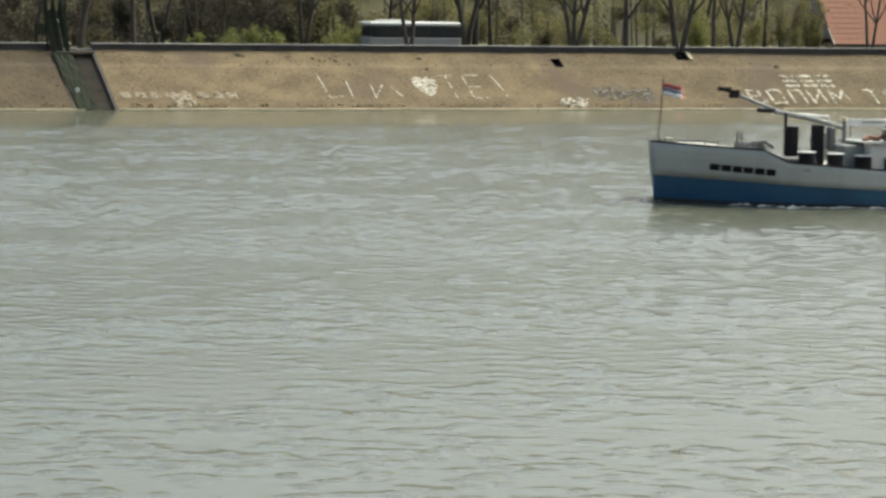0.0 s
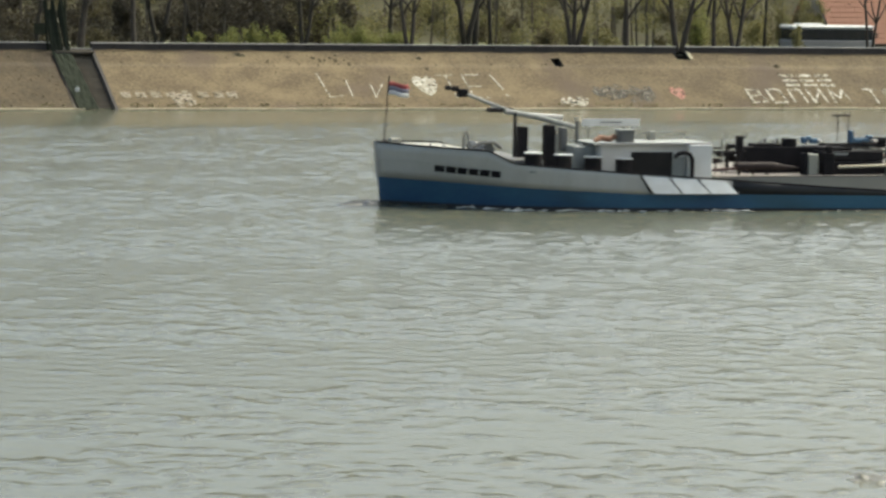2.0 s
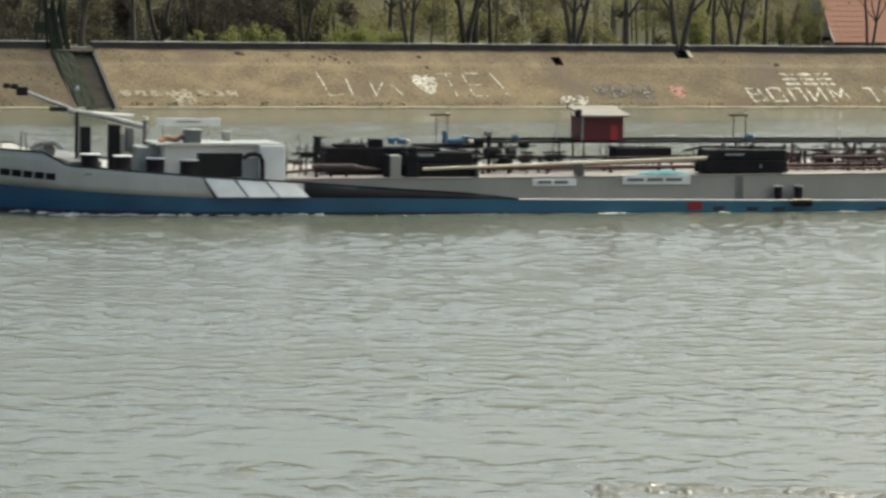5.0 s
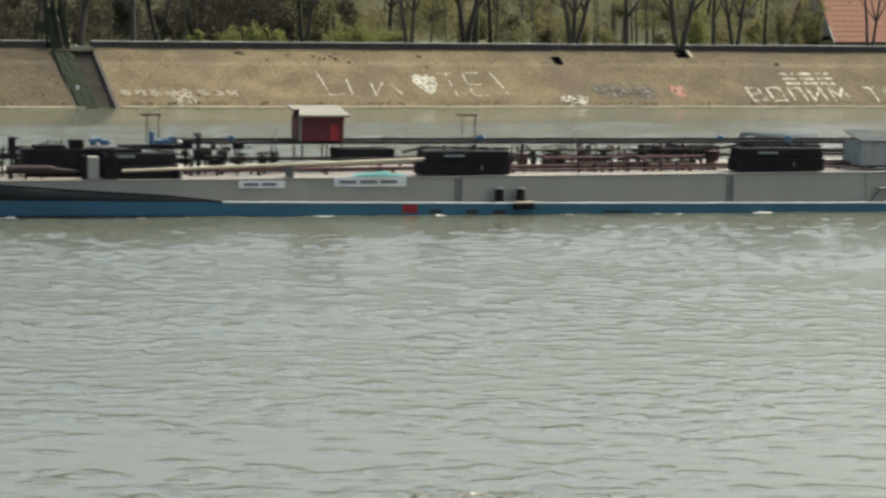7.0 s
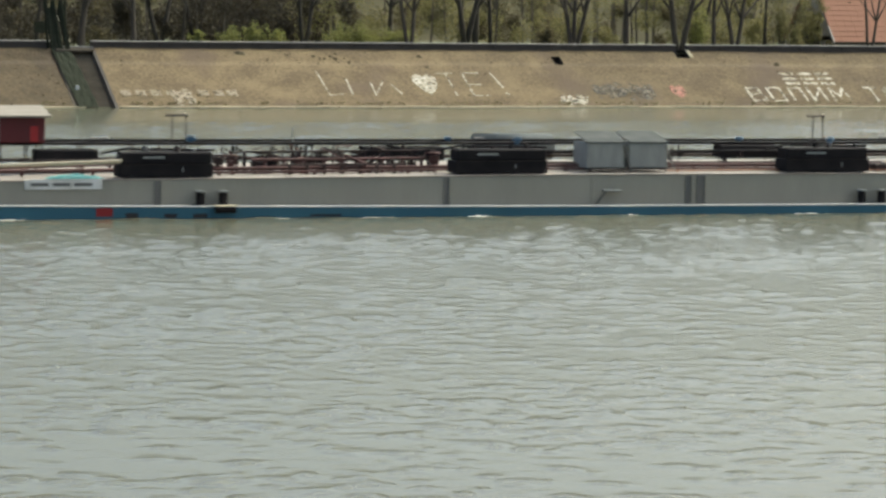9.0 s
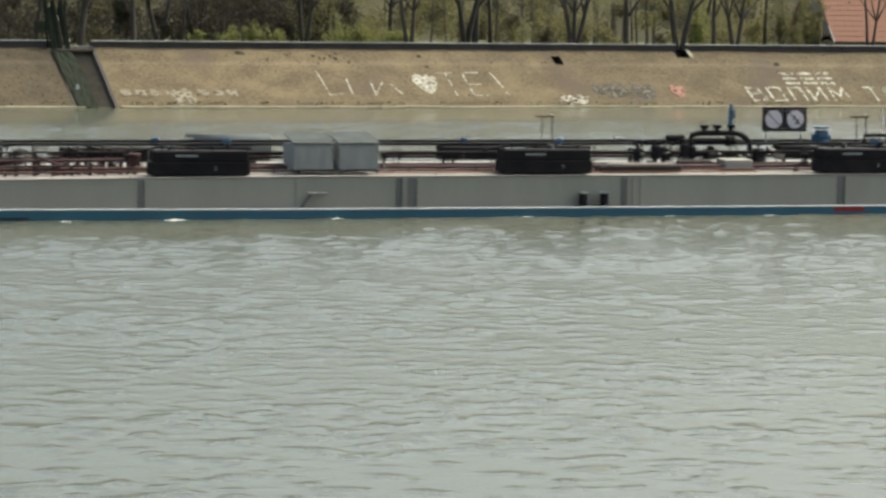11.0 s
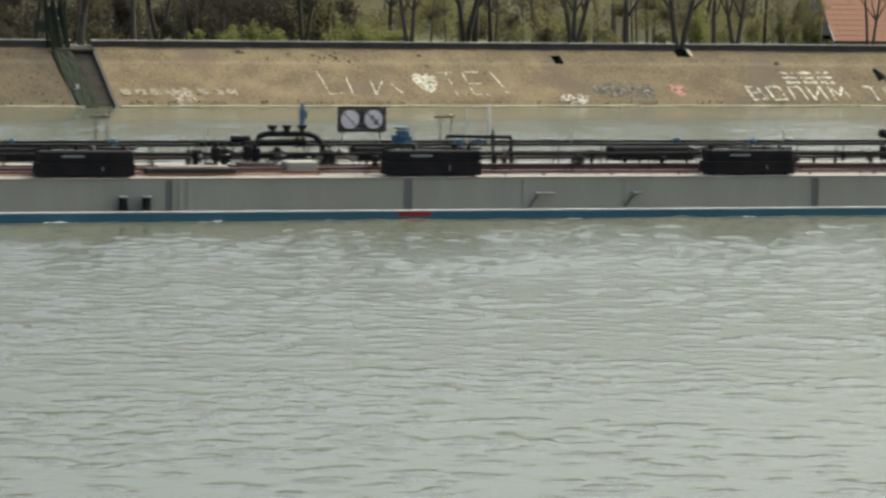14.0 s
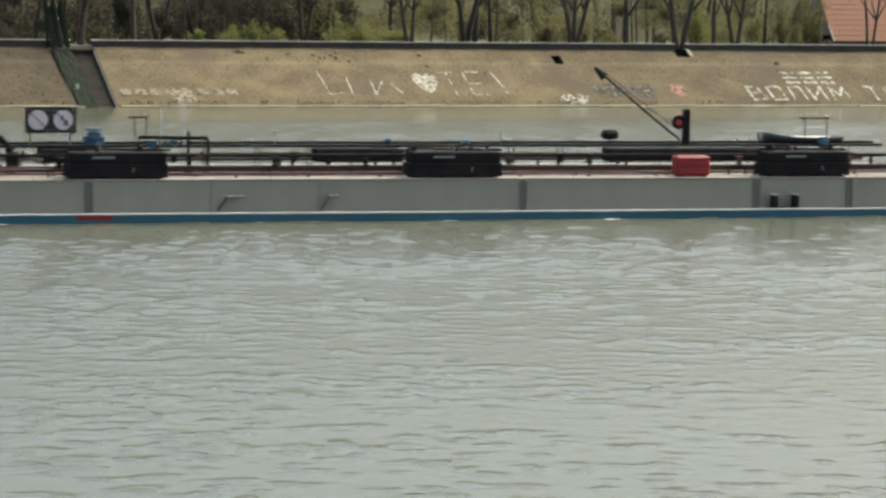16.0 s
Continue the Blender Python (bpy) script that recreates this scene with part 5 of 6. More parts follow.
def pump_unit():
    """Dark machinery just abaft the deckhouse."""
    z = top(-18)
    p = part("pump_bed", bx(-20.82, -16.2, 2.0, 3.2, z + .30, 2.83, .05), BLACK, SHIP, "black pump machinery")
    part("engine_top", bx(-20.32, -18.94, 2.05, 2.9, 2.83, 2.97, .04), BLACK, p)
    part("engine_head", bx(-18.75, -18.15, 2.1, 2.6, 2.83, 3.2, .03), BLACK, p)
    for k in range(7):
        a = -20.1 + k * .2
        part("injector", tube([(a, 2.3, 2.95), (a, 2.3, 3.02 + .09 * (k % 3))], .05, 6), BLACK, p)
    part("engine_plinth", bx(-20.6, -15.8, 2.2, 3.1, z, z + .31, .03), BLACK, p)
    t = part("tank_block", bx(-17.55, -14.34, .5, 1.8, z + .02, z + .62, .04), BLACK, p, "black deck tank")
    part("tank_upper", bx(-17.5, -14.36, .58, 1.8, z + .623, 2.7, .05), BLACK, t)
    part("tank_upper", bx(-17.4, -15.8, .9, 1.7, 2.7, 2.86, .05), BLACK, t)
    part("writing_bar", bx(-17.45, -16.2, .562, .577, 2.5, 2.62, 0), GREY_LIGHT, t)
    part("tank_pipe", tube([(-16.4, 1.0, 2.93), (-15.2, 1.0, 2.83), (-13.6, 1.0, 2.52)], .05, 6), BLACK, t)
    part("cabinet", bx(-18.32, -17.82, .3, .9, z, 2.57, .03), GREY, p, "grey control cabinet")
    part("cabinet_post", bx(-18.5, -18.34, .3, .9, z, 2.6, .02), BLACK, p)
    part("cabinet_side", bx(-17.57, -17.03, .22, .49, z, 2.62, .03), BLACK, p)
    part("cabinet_head", bx(-17.45, -17.1, .25, .48, 2.62, 2.95, .05), BLACK, p)
    part("silencer", tube([(-21.75, .8, 1.99), (-19.95, .8, 1.99)], .19, 14), BROWN, p, "rusty brown silencer")
    part("silencer_cone", tube([(-19.95, .8, 1.99), (-19.45, .8, 1.93), (-18.6, .8, 1.9)], .2, 12, None, .06), BROWN, p)
    part("silencer_pipe", tube([(-23.0, .85, 1.8), (-21.7, .82, 1.9)], .06, 8), RUST, p)
    for a in (-21.6, -20.9, -20.2):
        part("silencer_leg", tube([(a, .8, 1.5), (a, .8, 1.85)], .06, 6), BROWN, p)
    part("exhaust_stack", bx(-21.6, -21.3, 1.05, 1.35, 2.6, 3.38, .03), BLACK, p)
    part("stack_foot", tube([(-21.45, 1.2, 1.5), (-21.45, 1.2, 2.65)], .06, 8), BLACK, p)
    part("stack_flap", bx(-21.3, -21.1, 1.1, 1.3, 3.3, 3.36, .01), BLACK, p)
    for a in (-22.75, -22.19):
        part("stay_post", tube([(a, 1.5, 1.5), (a, 1.5, 3.0 if a < -22.5 else 3.4)], .03, 6), GREY_DARK, p)
    part("stay_leg", tube([(-22.6, 1.4, 1.55), (-22.2, 1.5, 2.5), (-21.9, 1.6, 1.6)], .03, 6), DECK, p)
    part("guard_rail", tube([(-22.3, 1.9, 2.55), (-20.8, 1.9, 2.58)], .05, 6), BLACK, p)
    part("bollard_stub", tube([(-23.05, .9, 1.5), (-23.05, .9, 2.75)], .1, 8), BLACK, p)
    # pale and blue fittings on the machinery
    for a, zz, w, h, m in ((-17.7, 2.96, .14, .3, BLUE), (-17.45, 3.1, .12, .2, BLUE), (-17.2, 2.95, .2, .26, BLUE), (-16.95, 3.0, .1, .16, WHITE), (-17.62, 2.9, .07, .14, PANEL_WHITE),
                           (-14.95, 2.92, .1, .62, BLUE), (-14.6, 2.95, .2, .22, BLUE), (-14.2, 2.98, .2, .2, BLUE), (-14.0, 3.18, .14, .12, BLUE), (-13.7, 2.96, .12, .16, WHITE), (-13.35, 2.9, .24, .26, BLACK)):
        part("blue_fitting" if m is BLUE else "fitting", bx(a - w, a + w, 2.2 if a < -16 else 2.9, 2.5 if a < -16 else 3.2, zz, zz + h, .05), m, p, "blue pump fitting" if m is BLUE else "")
    part("upper_pump", bx(-16.4, -13.1, 2.9, 3.6, 2.72, 2.93, .06), BLACK, p)
    for a in (-16.0, -14.6, -13.4):
        part("pump_leg", tube([(a, 3.2, 1.56), (a, 3.2, 2.75)], .07, 6), BLACK, p)
    part("tall_valve", tube([(-12.85, 3.0, 1.58), (-12.85, 3.0, 3.3)], .1, 10), BLACK, p)
    part("tall_valve_body", tube([(-13.05, 3.0, 2.5), (-12.3, 3.0, 2.5)], .27, 12), BLACK, p)
    part("tall_valve_head", bx(-13.08, -12.72, 2.85, 3.15, 3.28, 3.52, .05), GREY_DARK, p)
    part("tall_valve_body", tube([(-11.95, 3.0, 2.48), (-11.58, 3.0, 2.48)], .25, 12), BLACK, p)
    part("valve_foot", tube([(-11.77, 3.0, 1.58), (-11.77, 3.0, 2.4)], .08, 8), BLACK, p)


pump_unit()
rnd = random.Random(14)
for i in range(60):
    a, y, z = rnd.uniform(-22.0, -10.5), rnd.uniform(1.9, 4.5), rnd.uniform(1.8, 2.7)
    w, hh = rnd.uniform(.08, .4), rnd.uniform(.1, .3)
    if rnd.random() < .5:
        part("machine_fitting", bx(a - w, a + w, y - .15, y + .15, z, z + hh, .03), rnd.choice([BLACK, BLACK, BROWN, BLACK]), SHIP)
    else:
        part("machine_pipe", tube([(a, y, 1.58), (a, y, z + hh), (a + rnd.uniform(-1.4, 1.4), y + .1, z + hh + rnd.uniform(-.06, .06))], rnd.uniform(.03, .06), 6), rnd.choice([BLACK, BLACK, BROWN, BLACK]), SHIP)
for a in (-10.9, -9.9, -9.4):
    valve(a, 3.2, top(a) + .3, 1.5, BLACK)


def lamp_pair(a, w):
    p = part("lamp_frame", tube([(a, 5.0, 2.9), (a, 5.0, 4.15)], .028, 6), BROWN, SHIP, "thin twin-post lamp frame")
    part("lamp_post", tube([(a + w, 5.0, 2.9), (a + w, 5.0, 4.15)], .028, 6), BROWN, p)
    part("lamp_bar", bx(a - .3, a + w + .1, 4.9, 5.1, 4.12, 4.2, .02), BROWN, p)
    part("lamp_head", tube([(a + w, 5, 4.12), (a + w, 5, 4.26)], .06, 8), CREAM, p)


for a, w in ((-14.77, .55), (0.0, .62), (30.95, .5), (46.68, .5), (78.32, 1.1)):
    lamp_pair(a, w)
for a in (-8.8, 5.6, 36.0, 53.0, 63.5):
    part("aerial", tube([(a, 5.2, 2.9), (a, 5.2, 3.6)], .02, 5), STEEL, SHIP)


def hut():
    h = part("hut", bx(-7.88, -5.85, 4.2, 5.9, 2.99, 4.1, .03), RED_DARK, SHIP, "dark red steel hut")
    for a in (-7.78, -5.95):
        for y in (4.3, 5.8):
            part("hut_leg", tube([(a, y, 1.58), (a, y, 3.0)], .04, 6), BROWN, h)
    bm = bx(-8.02, -5.62, 3.85, 6.2, 4.1, 4.2, .02)
    for v in bm.verts:
        v.co.z += (v.co.y - 3.85) * .15
    part("hut_roof", bm, ROOF_SHEET, h, "pale weathered sloping roof")
    part("hut_post", bx(-7.94, -7.86, 4.15, 4.22, 3.0, 4.1, .01), GREY_LIGHT, h)
    part("hut_lamp", bx(-8.22, -7.97, 4.1, 4.35, 4.1, 4.45, .04), BLACK, h)
    # light on the right of the wall, painted as a brighter red plate
    part("hut_lit_patch", bx(-6.5, -6.15, 4.186, 4.196, 3.02, 3.72, 0), RED, h, "lit part of the wall, as a brighter red patch")


hut()
part("gang_pole", tube([(-16.8, .3, 1.96), (-10, .25, 2.2), (-3.25, .2, 2.44)], .065, 8), CREAM, SHIP, "long cream pole")
part("gang_pole", tube([(-13.0, .42, 2.06), (-3.25, .4, 2.36)], .05, 8), CREAM, SHIP, "long cream pole")
part("gang_pole", tube([(-12.0, 1.15, 1.98), (-3.15, 1.25, 2.2)], .045, 8), RUST, SHIP)
for a in (-14.3, -9.3):
    part("pole_trestle", bx(a, a + .08, .15, 1.4, 1.58, 1.98 if a < -12 else 2.14, .01), GREY_DARK, SHIP)
bm = bmesh.new()
bmesh.ops.create_grid(bm, x_segments=16, y_segments=6, size=1)
for v in bm.verts:
    e = max(abs(v.co.x), abs(v.co.y))
    v.co = Vector((-5.2 + v.co.x * 1.25, .55 + v.co.y * .3, 1.66 + (1 - e ** 3) * .15 + .16 * noise.noise(v.co * 4) * (1 - e ** 4)))
part("tarpaulin", bm, TEAL, SHIP, "crumpled teal tarpaulin", True)


def locker(a0, a1):
    b = part("locker", bx(a0, a1, 1.0, 2.9, top(a0) + .2, 3.12, .03), GREY_LIGHT, SHIP, "light grey deck locker")
    bm = bx(a0 - .03, a1 + .03, .95, 2.95, 3.125, 3.18, .01)
    for v in bm.verts:
        v.co.z += (v.co.y - .95) * .2
    part("locker_lid", bm, LID_GREY, b)
    part("locker_frame", tube([(a0 + .05, 1.05, 1.75), (a0 + .05, 1.05, 2.1)], .04, 6), GREY_DARK, b)
    part("locker_frame", tube([(a1 - .05, 1.05, 1.75), (a1 - .05, 1.05, 2.1)], .04, 6), GREY_DARK, b)
    part("locker_strut", tube([(a1 - .1, .96, 3.0), (a1 + .35, .9, 1.85)], .035, 6), GREY_DARK, b)


locker(18.2, 19.98)
locker(20.22, 22.05)
part("locker_rail", tube([(18.1, .95, 1.98), (22.15, .95, 1.98)], .04, 6), BLACK, SHIP)
# curved grey tank behind the lockers
part("round_tank", tube([(14.8, 7.2, 2.62), (18.6, 7.2, 2.62)], .62, 18), TANK_GREY, SHIP, "blue-grey horizontal round tank", True)
part("round_tank_saddle", bx(15.5, 18.0, 6.9, 7.5, 1.75, 2.1), GREY_DARK, SHIP)


def manifold():
    """The black loading manifold amidships: an arched pipe with three mushroom vents over rows of valves."""
    m = part("manifold", tube([(37.85, 4.6, 2.6), (37.92, 4.6, 2.96), (38.16, 4.6, 3.3), (38.5, 4.6, 3.41), (40.4, 4.6, 3.41), (40.74, 4.6, 3.3), (41.05, 4.6, 3.0), (41.12, 4.6, 2.6), (41.1, 4.6, 1.7)], .13, 10), BLACK, SHIP, "black arched loading manifold")
    for a in (38.79, 39.43, 40.13):
        part("vent_neck", tube([(a, 4.6, 3.4), (a, 4.6, 3.66)], .11, 10), BLACK, m)
        part("vent_cap", tube([(a, 4.6, 3.62), (a, 4.6, 3.70), (a, 4.6, 3.80)], .15, 12, None, .25), BLACK, m)
    part("header_body", tube([(38.0, 4.2, 3.07), (40.1, 4.2, 3.07)], .15, 12), BLACK, m)
    part("header_flange", tube([(39.75, 4.2, 3.07), (39.87, 4.2, 3.07)], .26, 14), BLACK, m)
    part("header_flange", tube([(40.05, 4.2, 3.07), (40.15, 4.2, 3.07)], .24, 14), BLACK, m)
    part("cross_pipe", tube([(37.9, 4.0, 2.48), (41.2, 4.0, 2.46)], .07, 8), BLACK, m)
    part("ball_valve", tube([(38.55, 4, 2.48), (38.7, 4, 2.48), (39.0, 4, 2.48), (39.2, 4, 2.48)], .22, 12), BLACK, m)
    part("ball_valve_bonnet", bx(38.72, 39.02, 3.85, 4.15, 2.6, 2.86, .04), BLACK, m)
    for a0, a1, z0, z1 in ((34.94, 35.38, 2.28, 2.78), (35.81, 36.2, 2.28, 2.9), (36.26, 36.6, 2.3, 2.82), (37.23, 37.62, 2.33, 2.98), (37.64, 37.98, 2.3, 2.88), (40.86, 41.36, 2.0, 2.75)):
        v = part("valve_block", bx(a0, a1, 3.4, 3.8, z0, z1, .07), BLACK, m)
        c = (a0 + a1) / 2
        part("valve_stem", tube([(c, 3.6, z1 - .02), (c, 3.6, z1 + .16)], .04, 6), BLACK, v)
        part("valve_wheel", tube([(c, 3.6, z1 + .13), (c, 3.6, z1 + .17)], .15, 10), BLACK, v)
        part("valve_foot", tube([(c, 3.6, top(c) - .01), (c, 3.6, z0 + .02)], .09, 8), BLACK, v)
    for k in range(11):
        a = 36.3 + k * .16
        part("riser", tube([(a, 3.7 + rnd.uniform(-.3, .3), top(a)), (a, 3.7, top(a) + rnd.uniform(.75, 1.2))], rnd.uniform(.025, .045), 6), BLACK, m)
    part("short_cylinder", tube([(36.9, 4.6, 3.19), (37.78, 4.6, 3.19)], .15, 12), BLACK, m)
    for k in range(9):
        a = 35.2 + k * .3
        part("catwalk_bracket", bx(a, a + .2, 4.3, 4.6, 2.86, 3.02 + .05 * (k % 3), .03), BLACK, m)
    part("drip_box", bx(38.83, 40.18, 2.0, 3.2, top(39), 2.33, .03), GREY, m, "grey drip tray")
    part("drip_foot", bx(38.55, 40.3, 1.9, 2.0, top(39) + .02, top(39) + .12, .02), BROWN, m)
    part("cable_tray", bx(32.43, 36.39, 1.2, 1.9, top(33) + .02, top(33) + .36, .06), BROWN, m, "brown covered cable tray")
    part("tray_cover", bx(32.9, 36.0, 1.15, 1.6, top(33) + .30, top(33) + .45, .08), DECK, m, "dusty canvas cover")
    part("pump_motor", tube([(36.7, 2.6, 2.15), (38.4, 2.6, 2.12)], .17, 10), BROWN, m)
    for k in range(22):
        a, y, z = rnd.uniform(34.6, 41.2), rnd.uniform(2.4, 4.2), rnd.uniform(1.9, 2.6)
        w = rnd.uniform(.06, .2)
        part("manifold_fitting", bx(a - w, a + w, y - .12, y + .12, z, z + rnd.uniform(.08, .22), .04), rnd.choice([BLACK, BLACK, BROWN, GREY_DARK]), m)
    part("blue_riser", tube([(40.2, 4.8, 3.4), (40.2, 4.8, 4.5)], .11, 10), BLUE, m, "blue relief valve")
    part("blue_riser_head", tube([(40.2, 4.8, 4.5), (40.2, 4.8, 4.76)], .07, 10), BLUE, m)
    for z in (3.72, 4.08, 4.4):
        part("blue_riser_flange", tube([(40.2, 4.8, z), (40.2, 4.8, z + .1)], .18, 12), BLUE, m)
    part("pale_plate", bx(40.32, 40.42, 4.7, 4.9, 4.1, 4.4, .01), GREY_LIGHT, m)
    part("pale_hood", tube([(41.35, 3.6, 2.2), (41.6, 3.6, 2.72), (42.0, 3.6, 2.5), (42.35, 3.6, 2.33)], .17, 10), DECK, m, "pale canvas hood")


manifold()


def sign_pair():
    a0, a1, z0, z1 = 41.88, 44.12, 3.47, 4.61
    s = part("sign_frame", bx(a0, a1, 5.03, 5.06, z0, z1, .005), GREY_LIGHT, SHIP, "framed pair of round white signs")
    mid = (a0 + a1) / 2
    for x0, x1, u0, u1 in ((a0, a1, z1 - .08, z1), (a0, a1, z0, z0 + .08), (a0, a0 + .08, z0 + .08, z1 - .08), (a1 - .08, a1, z0 + .08, z1 - .08), (mid - .04, mid + .04, z0 + .08, z1 - .08)):
        part("frame_bar", bx(x0, x1, 4.98, 5.028, u0, u1, .005), BROWN, s, "dark brown frame bar")
    for n, a in enumerate((42.44, 43.54)):
        part("sign_ring", tube([(a, 4.995, 4.04), (a, 4.985, 4.04)], .49, 28), BROWN, s)
        part("sign_disc", tube([(a, 4.983, 4.04), (a, 4.972, 4.04)], .43, 28), SIGN_WHITE, s, "pinkish white round sign")
        part("sign_bar", tube([(a - .3, 4.968, 4.33), (a + .3, 4.968, 3.75)], .022, 6), GREY_DARK, s)
        if n:
            part("sign_mark", bx(a + .02, a + .2, 4.962, 4.97, 3.8, 4.05, 0), GREY_DARK, s)
            part("sign_mark", bx(a - .12, a + .02, 4.962, 4.97, 4.02, 4.22, 0), GREY_DARK, s)
        for sx, sz in ((-1, -1), (-1, 1), (1, -1), (1, 1)):
            part("corner_brace", tube([(a + sx * .5, 4.99, 4.04 + sz * .26), (a + sx * .28, 4.99, 4.04 + sz * .5)], .03, 6), BROWN, s)
    for a in (42.1, 43.85):
        part("sign_leg", tube([(a, 5.04, 2.95), (a, 5.04, 3.5)], .035, 6), GREY_DARK, s)


sign_pair()
# gantry abaft the manifold
g = part("gantry", tube([(46.65, 4, 3.0), (46.65, 4, 3.34), (49.68, 4, 3.30), (49.72, 4, 3.2), (49.72, 4, 1.8)], .085, 8), BLACK, SHIP, "black pipe gantry")
part("gantry_post", tube([(48.85, 4, 1.8), (48.85, 4, 3.58)], .07, 6), BLACK, g)
part("gantry_rail", tube([(48.85, 4, 3.1), (49.7, 4, 3.1)], .05, 6), BLACK, g)
part("gantry_post", tube([(49.3, 3.0, 1.8), (49.6, 3.0, 2.5)], .04, 6), RUST, g)
part("gantry_post", tube([(49.0, 3.0, 2.45), (49.3, 3.0, 2.75)], .1, 6), RUST, g)
for a, z in ((47.67, 4.58), (48.72, 4.71)):
    part("white_staff", tube([(a, 4.2, 3.0), (a, 4.2, z)], .028 if a < 48 else .05, 6), PANEL_WHITE, g, "thin white staff")

# folded crane and lamp
c = part("crane_post", bx(72.27, 72.53, 4.8, 5.2, 2.9, 4.56, .03), BLACK, SHIP, "black crane post")
part("crane_jib", tube([(72.1, 5, 3.14), (69.9, 5, 4.84), (68.2, 5, 6.2)], .055, 8), BROWN, c, "slanting dark jib")
part("jib_stay", tube([(72.2, 5, 3.5), (70.0, 5, 5.0), (68.3, 5, 6.28)], .02, 5), BROWN, c)
part("jib_head", tube([(68.35, 5, 6.0), (67.9, 5, 6.44)], .2, 8, None, .07), BLACK, c)
part("signal_lamp", tube([(71.95, 4.78, 3.97), (71.87, 4.55, 3.97)], .33, 16), BLACK, c)
part("signal_lens", tube([(71.87, 4.56, 3.97), (71.86, 4.53, 3.97)], .14, 14), LAMP_RED, c, "red signal lens")
rb = part("red_locker", bx(70.25, 71.83, .5, 1.3, top(70) + .04, 2.68, .08), RED, SHIP, "bright red box")
part("locker_band", bx(70.27, 71.81, .485, .498, 2.2, 2.25, 0), RED_DARK, rb)
for a in (70.4, 71.5):
    part("locker_foot", bx(a, a + .15, .55, 1.25, top(70) - .01, top(70) + .05, 0), BLACK, rb)
part("ball_vent", tube([(68.68, 5, 3.0), (68.68, 5, 3.25)], .06, 8), BLACK, SHIP)
part("ball_vent_head", bx(68.3, 69.06, 4.7, 5.3, 3.18, 3.6, .14), BLACK, SHIP)
def dinghy():
    """A small shallow boat lying upright on chocks behind the catwalk."""
    verts, faces = [], []
    n = 17
    for i in range(n):
        f = i / (n - 1)
        half = 0.75 * math.sin(math.pi * min(1.0, 0.08 + f * 0.8)) ** 0.6
        rise = 0.06 + 0.34 * (1 - f) ** 3 + 0.1 * f ** 4
        for k, zz in ((-1.0, rise), (-0.7, -0.12), (0.0, -0.2), (0.7, -0.12), (1.0, rise)):
            verts.append((80.5 - 4.05 * (1 - f), 5.9 + k * half, 3.16 + zz * (0.8 if k else 1)))
    for i in range(n - 1):
        for k in range(4):
            faces.append((i * 5 + k, i * 5 + 5 + k, i * 5 + 6 + k, i * 5 + 1 + k))
    ob = raw("dinghy", verts, faces, TANK_GREY, SHIP, "small shallow pale grey boat", True)
    ob.modifiers.new("thick", "SOLIDIFY").thickness = 0.05
    for a in (77.4, 79.6):
        part("chock", bx(a, a + .15, 5.5, 6.3, 2.4, 3.02, .01), GREY_DARK, ob)
    part("boat_cover", bx(77.6, 79.9, 5.5, 6.3, 3.14, 3.26, .05), WHITE, ob, "pale boat cover")


dinghy()

# near railing fragments: thin white chain posts on the trunk edge
for a in [-13 + i * 3.4 for i in range(28)]:
    part("eye_post", tube([(a, .15, top(a)), (a, .15, top(a) + .12)], .02, 5), GREY_DARK, SHIP)


# ---- foam along the hull ----
WAKE = thing("bow_wave", "white and brown foam curling along the hull", "foam")


def foam(a, y, w, d, h, seed, material=FOAM):
    bm = bmesh.new()
    bmesh.ops.create_grid(bm, x_segments=14, y_segments=5, size=1)
    for v in bm.verts:
        x, yy = v.co.x, v.co.y
        e = max(0.0, 1 - x * x) * max(0.0, 1 - yy * yy)
        v.co = Vector((a + x * w, y + yy * d, -0.03 + e * h * (0.6 + 0.9 * noise.noise(Vector((x * 3, yy * 3, seed)))) + 0.02 * noise.noise(Vector((x * 9, yy * 9, seed)))))
    return part("foam_crest", bm, material, WAKE, "", True)


rnd = random.Random(21)
for i, (a, y, w, d, h) in enumerate(((-34.4, 1.8, .8, .24, .34), (-33.5, 1.35, .8, .22, .26), (-31.2, .35, 1.0, .16, .14), (-29.9, -.1, .8, .14, .16), (-32.6, .35, .35, .15, .3), (-33.1, .7, .7, .2, .14), (-29.5, -.55, .9, .2, .10), (-26.3, -.75, .8, .16, .12), (-24.6, -.8, .7, .16, .12),
                                     (-17.0, -.8, 1.3, .2, .14), (-20.0, -.8, 1.1, .2, .12), (-13.8, -.85, .9, .18, .18), (-8.1, -.85, .8, .2, .24), (-3.0, -.85, .7, .2, .24), (3.4, -.85, .6, .18, .2),
                                     (8, -.85, .9, .2, .16), (12.6, -.85, .6, .2, .24), (19.6, -.85, .5, .18, .24), (28.4, -.85, .8, .2, .2), (35, -.85, .7, .2, .16), (40, -.85, .6, .2, .14),
                                     (51.0, -.9, .4, .2, .18), (59, -.85, .7, .2, .2), (66.6, -.9, .7, .2, .24), (71, -.85, .6, .2, .14), (-35.5, 2.9, .8, .2, .12))):
    foam(a, y, w * (1.0 if a < -28 else 1.3), d, h * (0.8 if a < -28 else 0.42), i)
for i in range(17):
    a = -35.4 + i * .85
    foam(a, hull_y(a, 0.0) - .1, rnd.uniform(.35, .75), rnd.uniform(.07, .13), rnd.uniform(.08, .2), 200 + i)
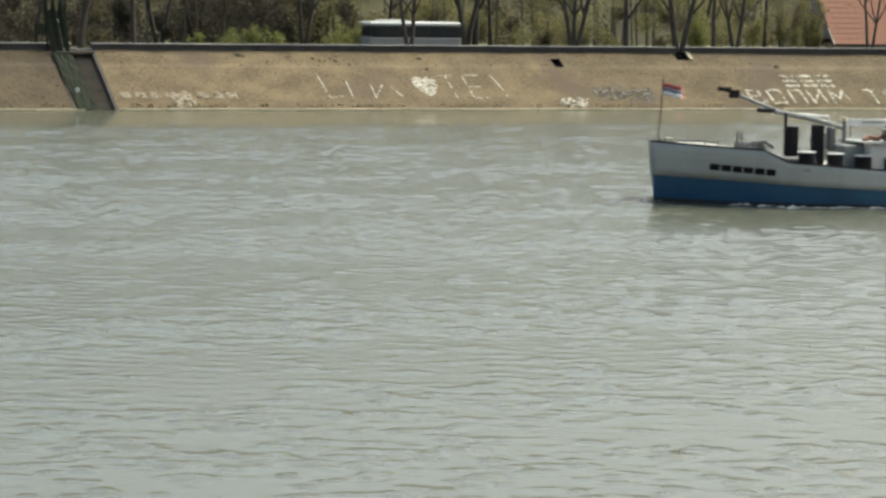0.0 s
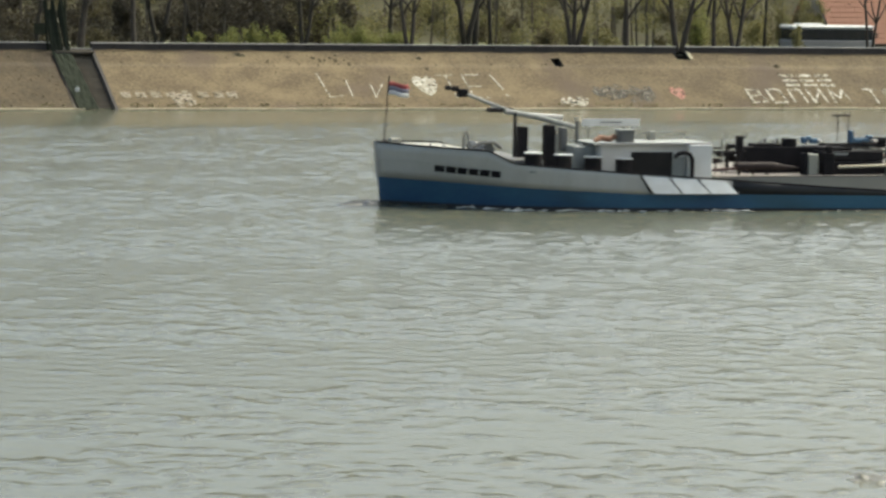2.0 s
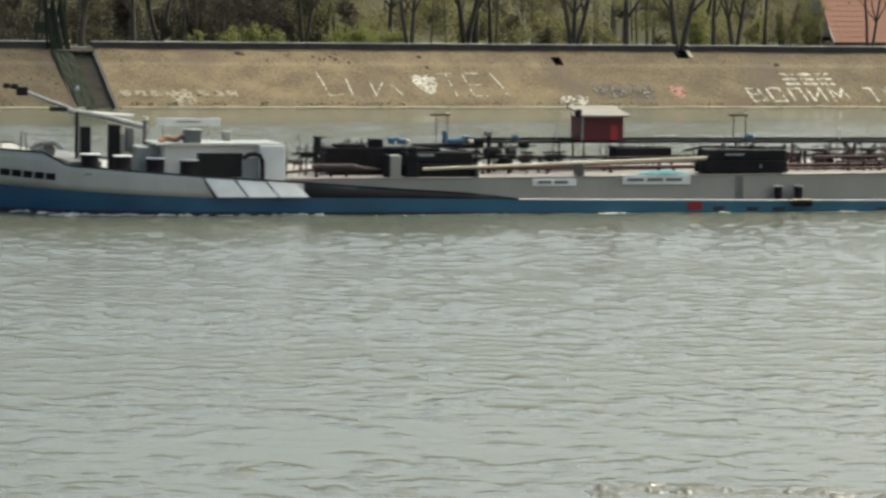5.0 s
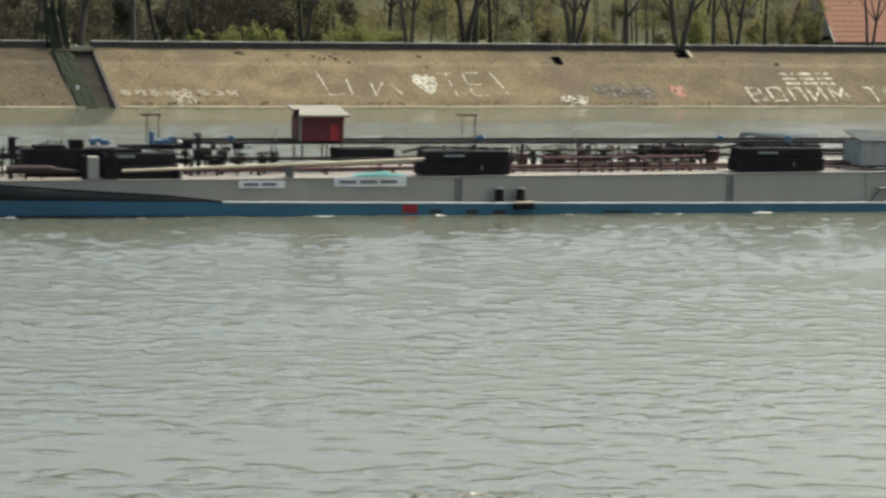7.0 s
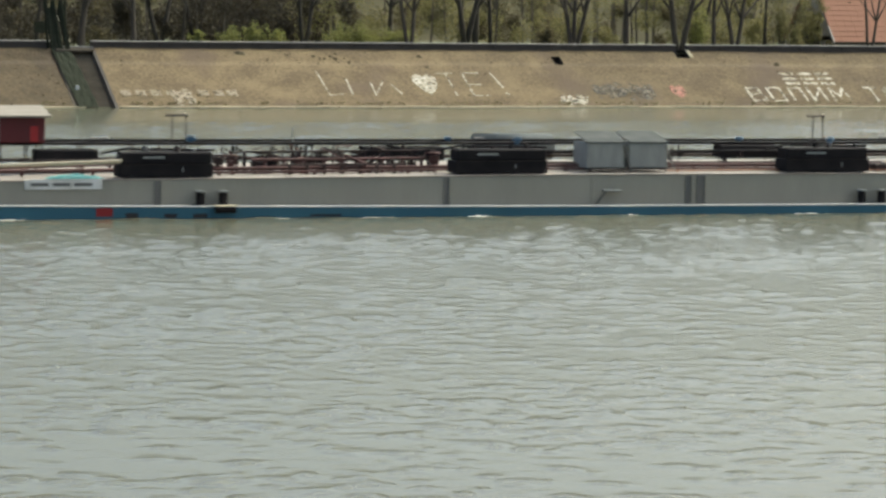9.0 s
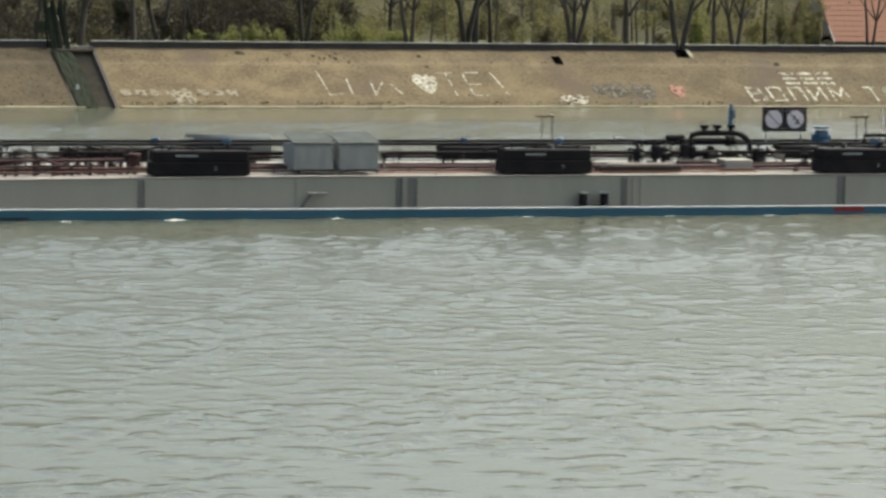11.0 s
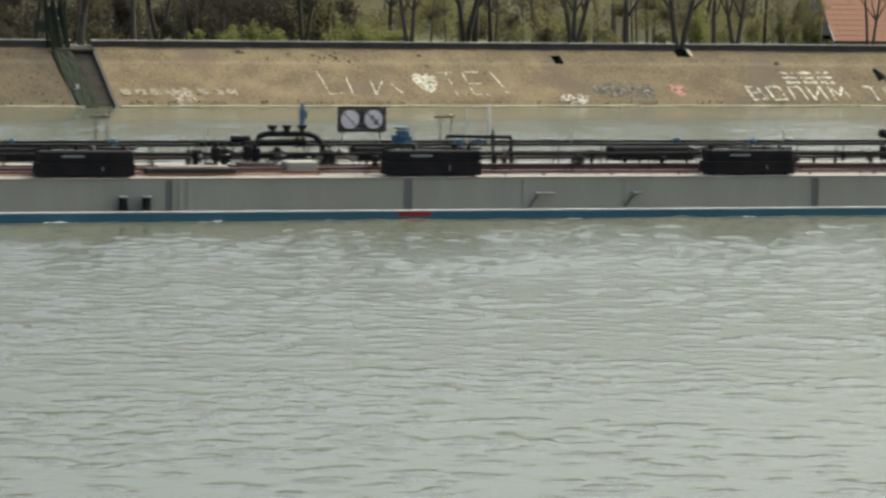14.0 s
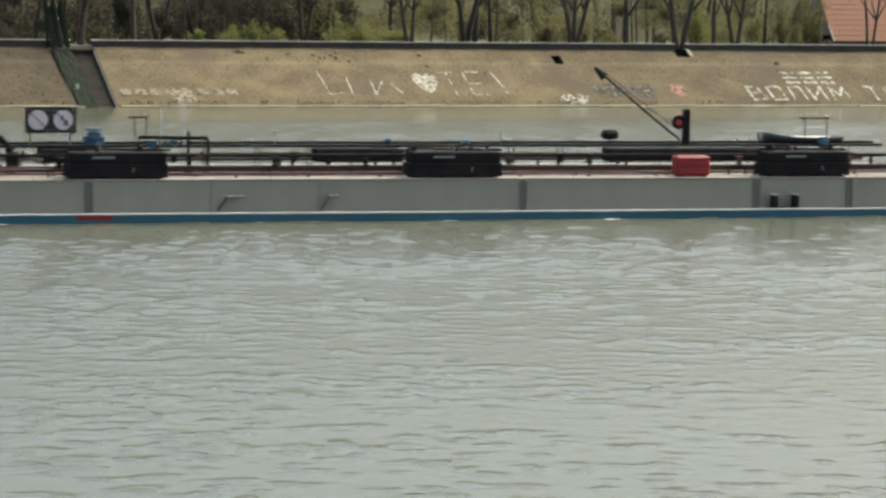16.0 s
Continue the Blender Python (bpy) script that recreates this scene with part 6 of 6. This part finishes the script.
# churned waves at the hull; their dark reflections are put into the base colour
WAVE_BROWN = mat("churned_dark_reflection", (0.062, 0.062, 0.042), (0.045, 0.047, 0.033), 1.5, 0.2, bump=0.03, fine=5)
for i, (a, y, w, d, hh) in enumerate(((-38.6, 4.9, 1.9, .45, .2), (-38.0, 4.7, .9, .5, .36), (-37.0, 3.9, 1.3, .45, .26), (-35.9, 2.8, 1.4, .4, .2), (-34.3, 1.5, 1.5, .4, .16), (-38.2, 6.0, 1.4, .5, .2))):
    foam(a, y, w, d, hh, 130 + i, WAVE_BROWN)
for i in range(26):
    a = -34 + i * 4.4
    y = hull_y(a, 0.0) - .75
    foam(a, y, 2.6, .55, .10, 50 + i, WAVE_BROWN)



# ruffled brown patches carried down by the current
EDDY = thing("silt_eddy", "brown ruffled ripples drifting on the river surface", "eddy")
rnd = random.Random(33)
SILT = mat("silty_ripple", (0.10, 0.09, 0.055), (0.07, 0.066, 0.042), 1.5, 0.3, bump=0.03, fine=5)
for i in range(38):
    x = 36.6 + 8.4 * (i + rnd.random()) / 38
    if 41.6 < x < 42.2:
        continue
    ob = foam(x, 60.2 - 0.43 * (x - 36.6) + rnd.gauss(0, .35), rnd.uniform(.3, .8), rnd.uniform(.22, .4), rnd.uniform(.11, .17), 90 + i, SILT)
    ob.parent, ob.name = EDDY, "ripple"


# ---- what moves ----
def motions():
    ship_rows, coach_rows = [], []
    for k in range(17):
        t = float(k)
        s = 6.891 * (t - 8) + 0.00523 * (t - 8) ** 2 + 0.00083 * (t - 8) ** 3
        ship_rows.append((t, pose(45.689 - s * math.cos(radians(0.714)), 130.667 + s * math.sin(radians(0.714)), 0, 0, 0, -3.776)))
        coach_rows.append((t, pose(89.4 + 19.8 * t, 252.0, 3.64)))
    walk(SHIP, ship_rows)
    walk(WAKE, ship_rows)
    walk(COACH, coach_rows)
    walk(water, [(0.0, pose(0, 0, 0)), (8.0, pose(-16.4, 0, 0)), (16.0, pose(-32.8, 0, 0))])
    walk(EDDY, [(0.0, pose(0, 0, 0)), (8.0, pose(-16.4, 0, 0)), (16.0, pose(-32.8, 0, 0))])


motions()
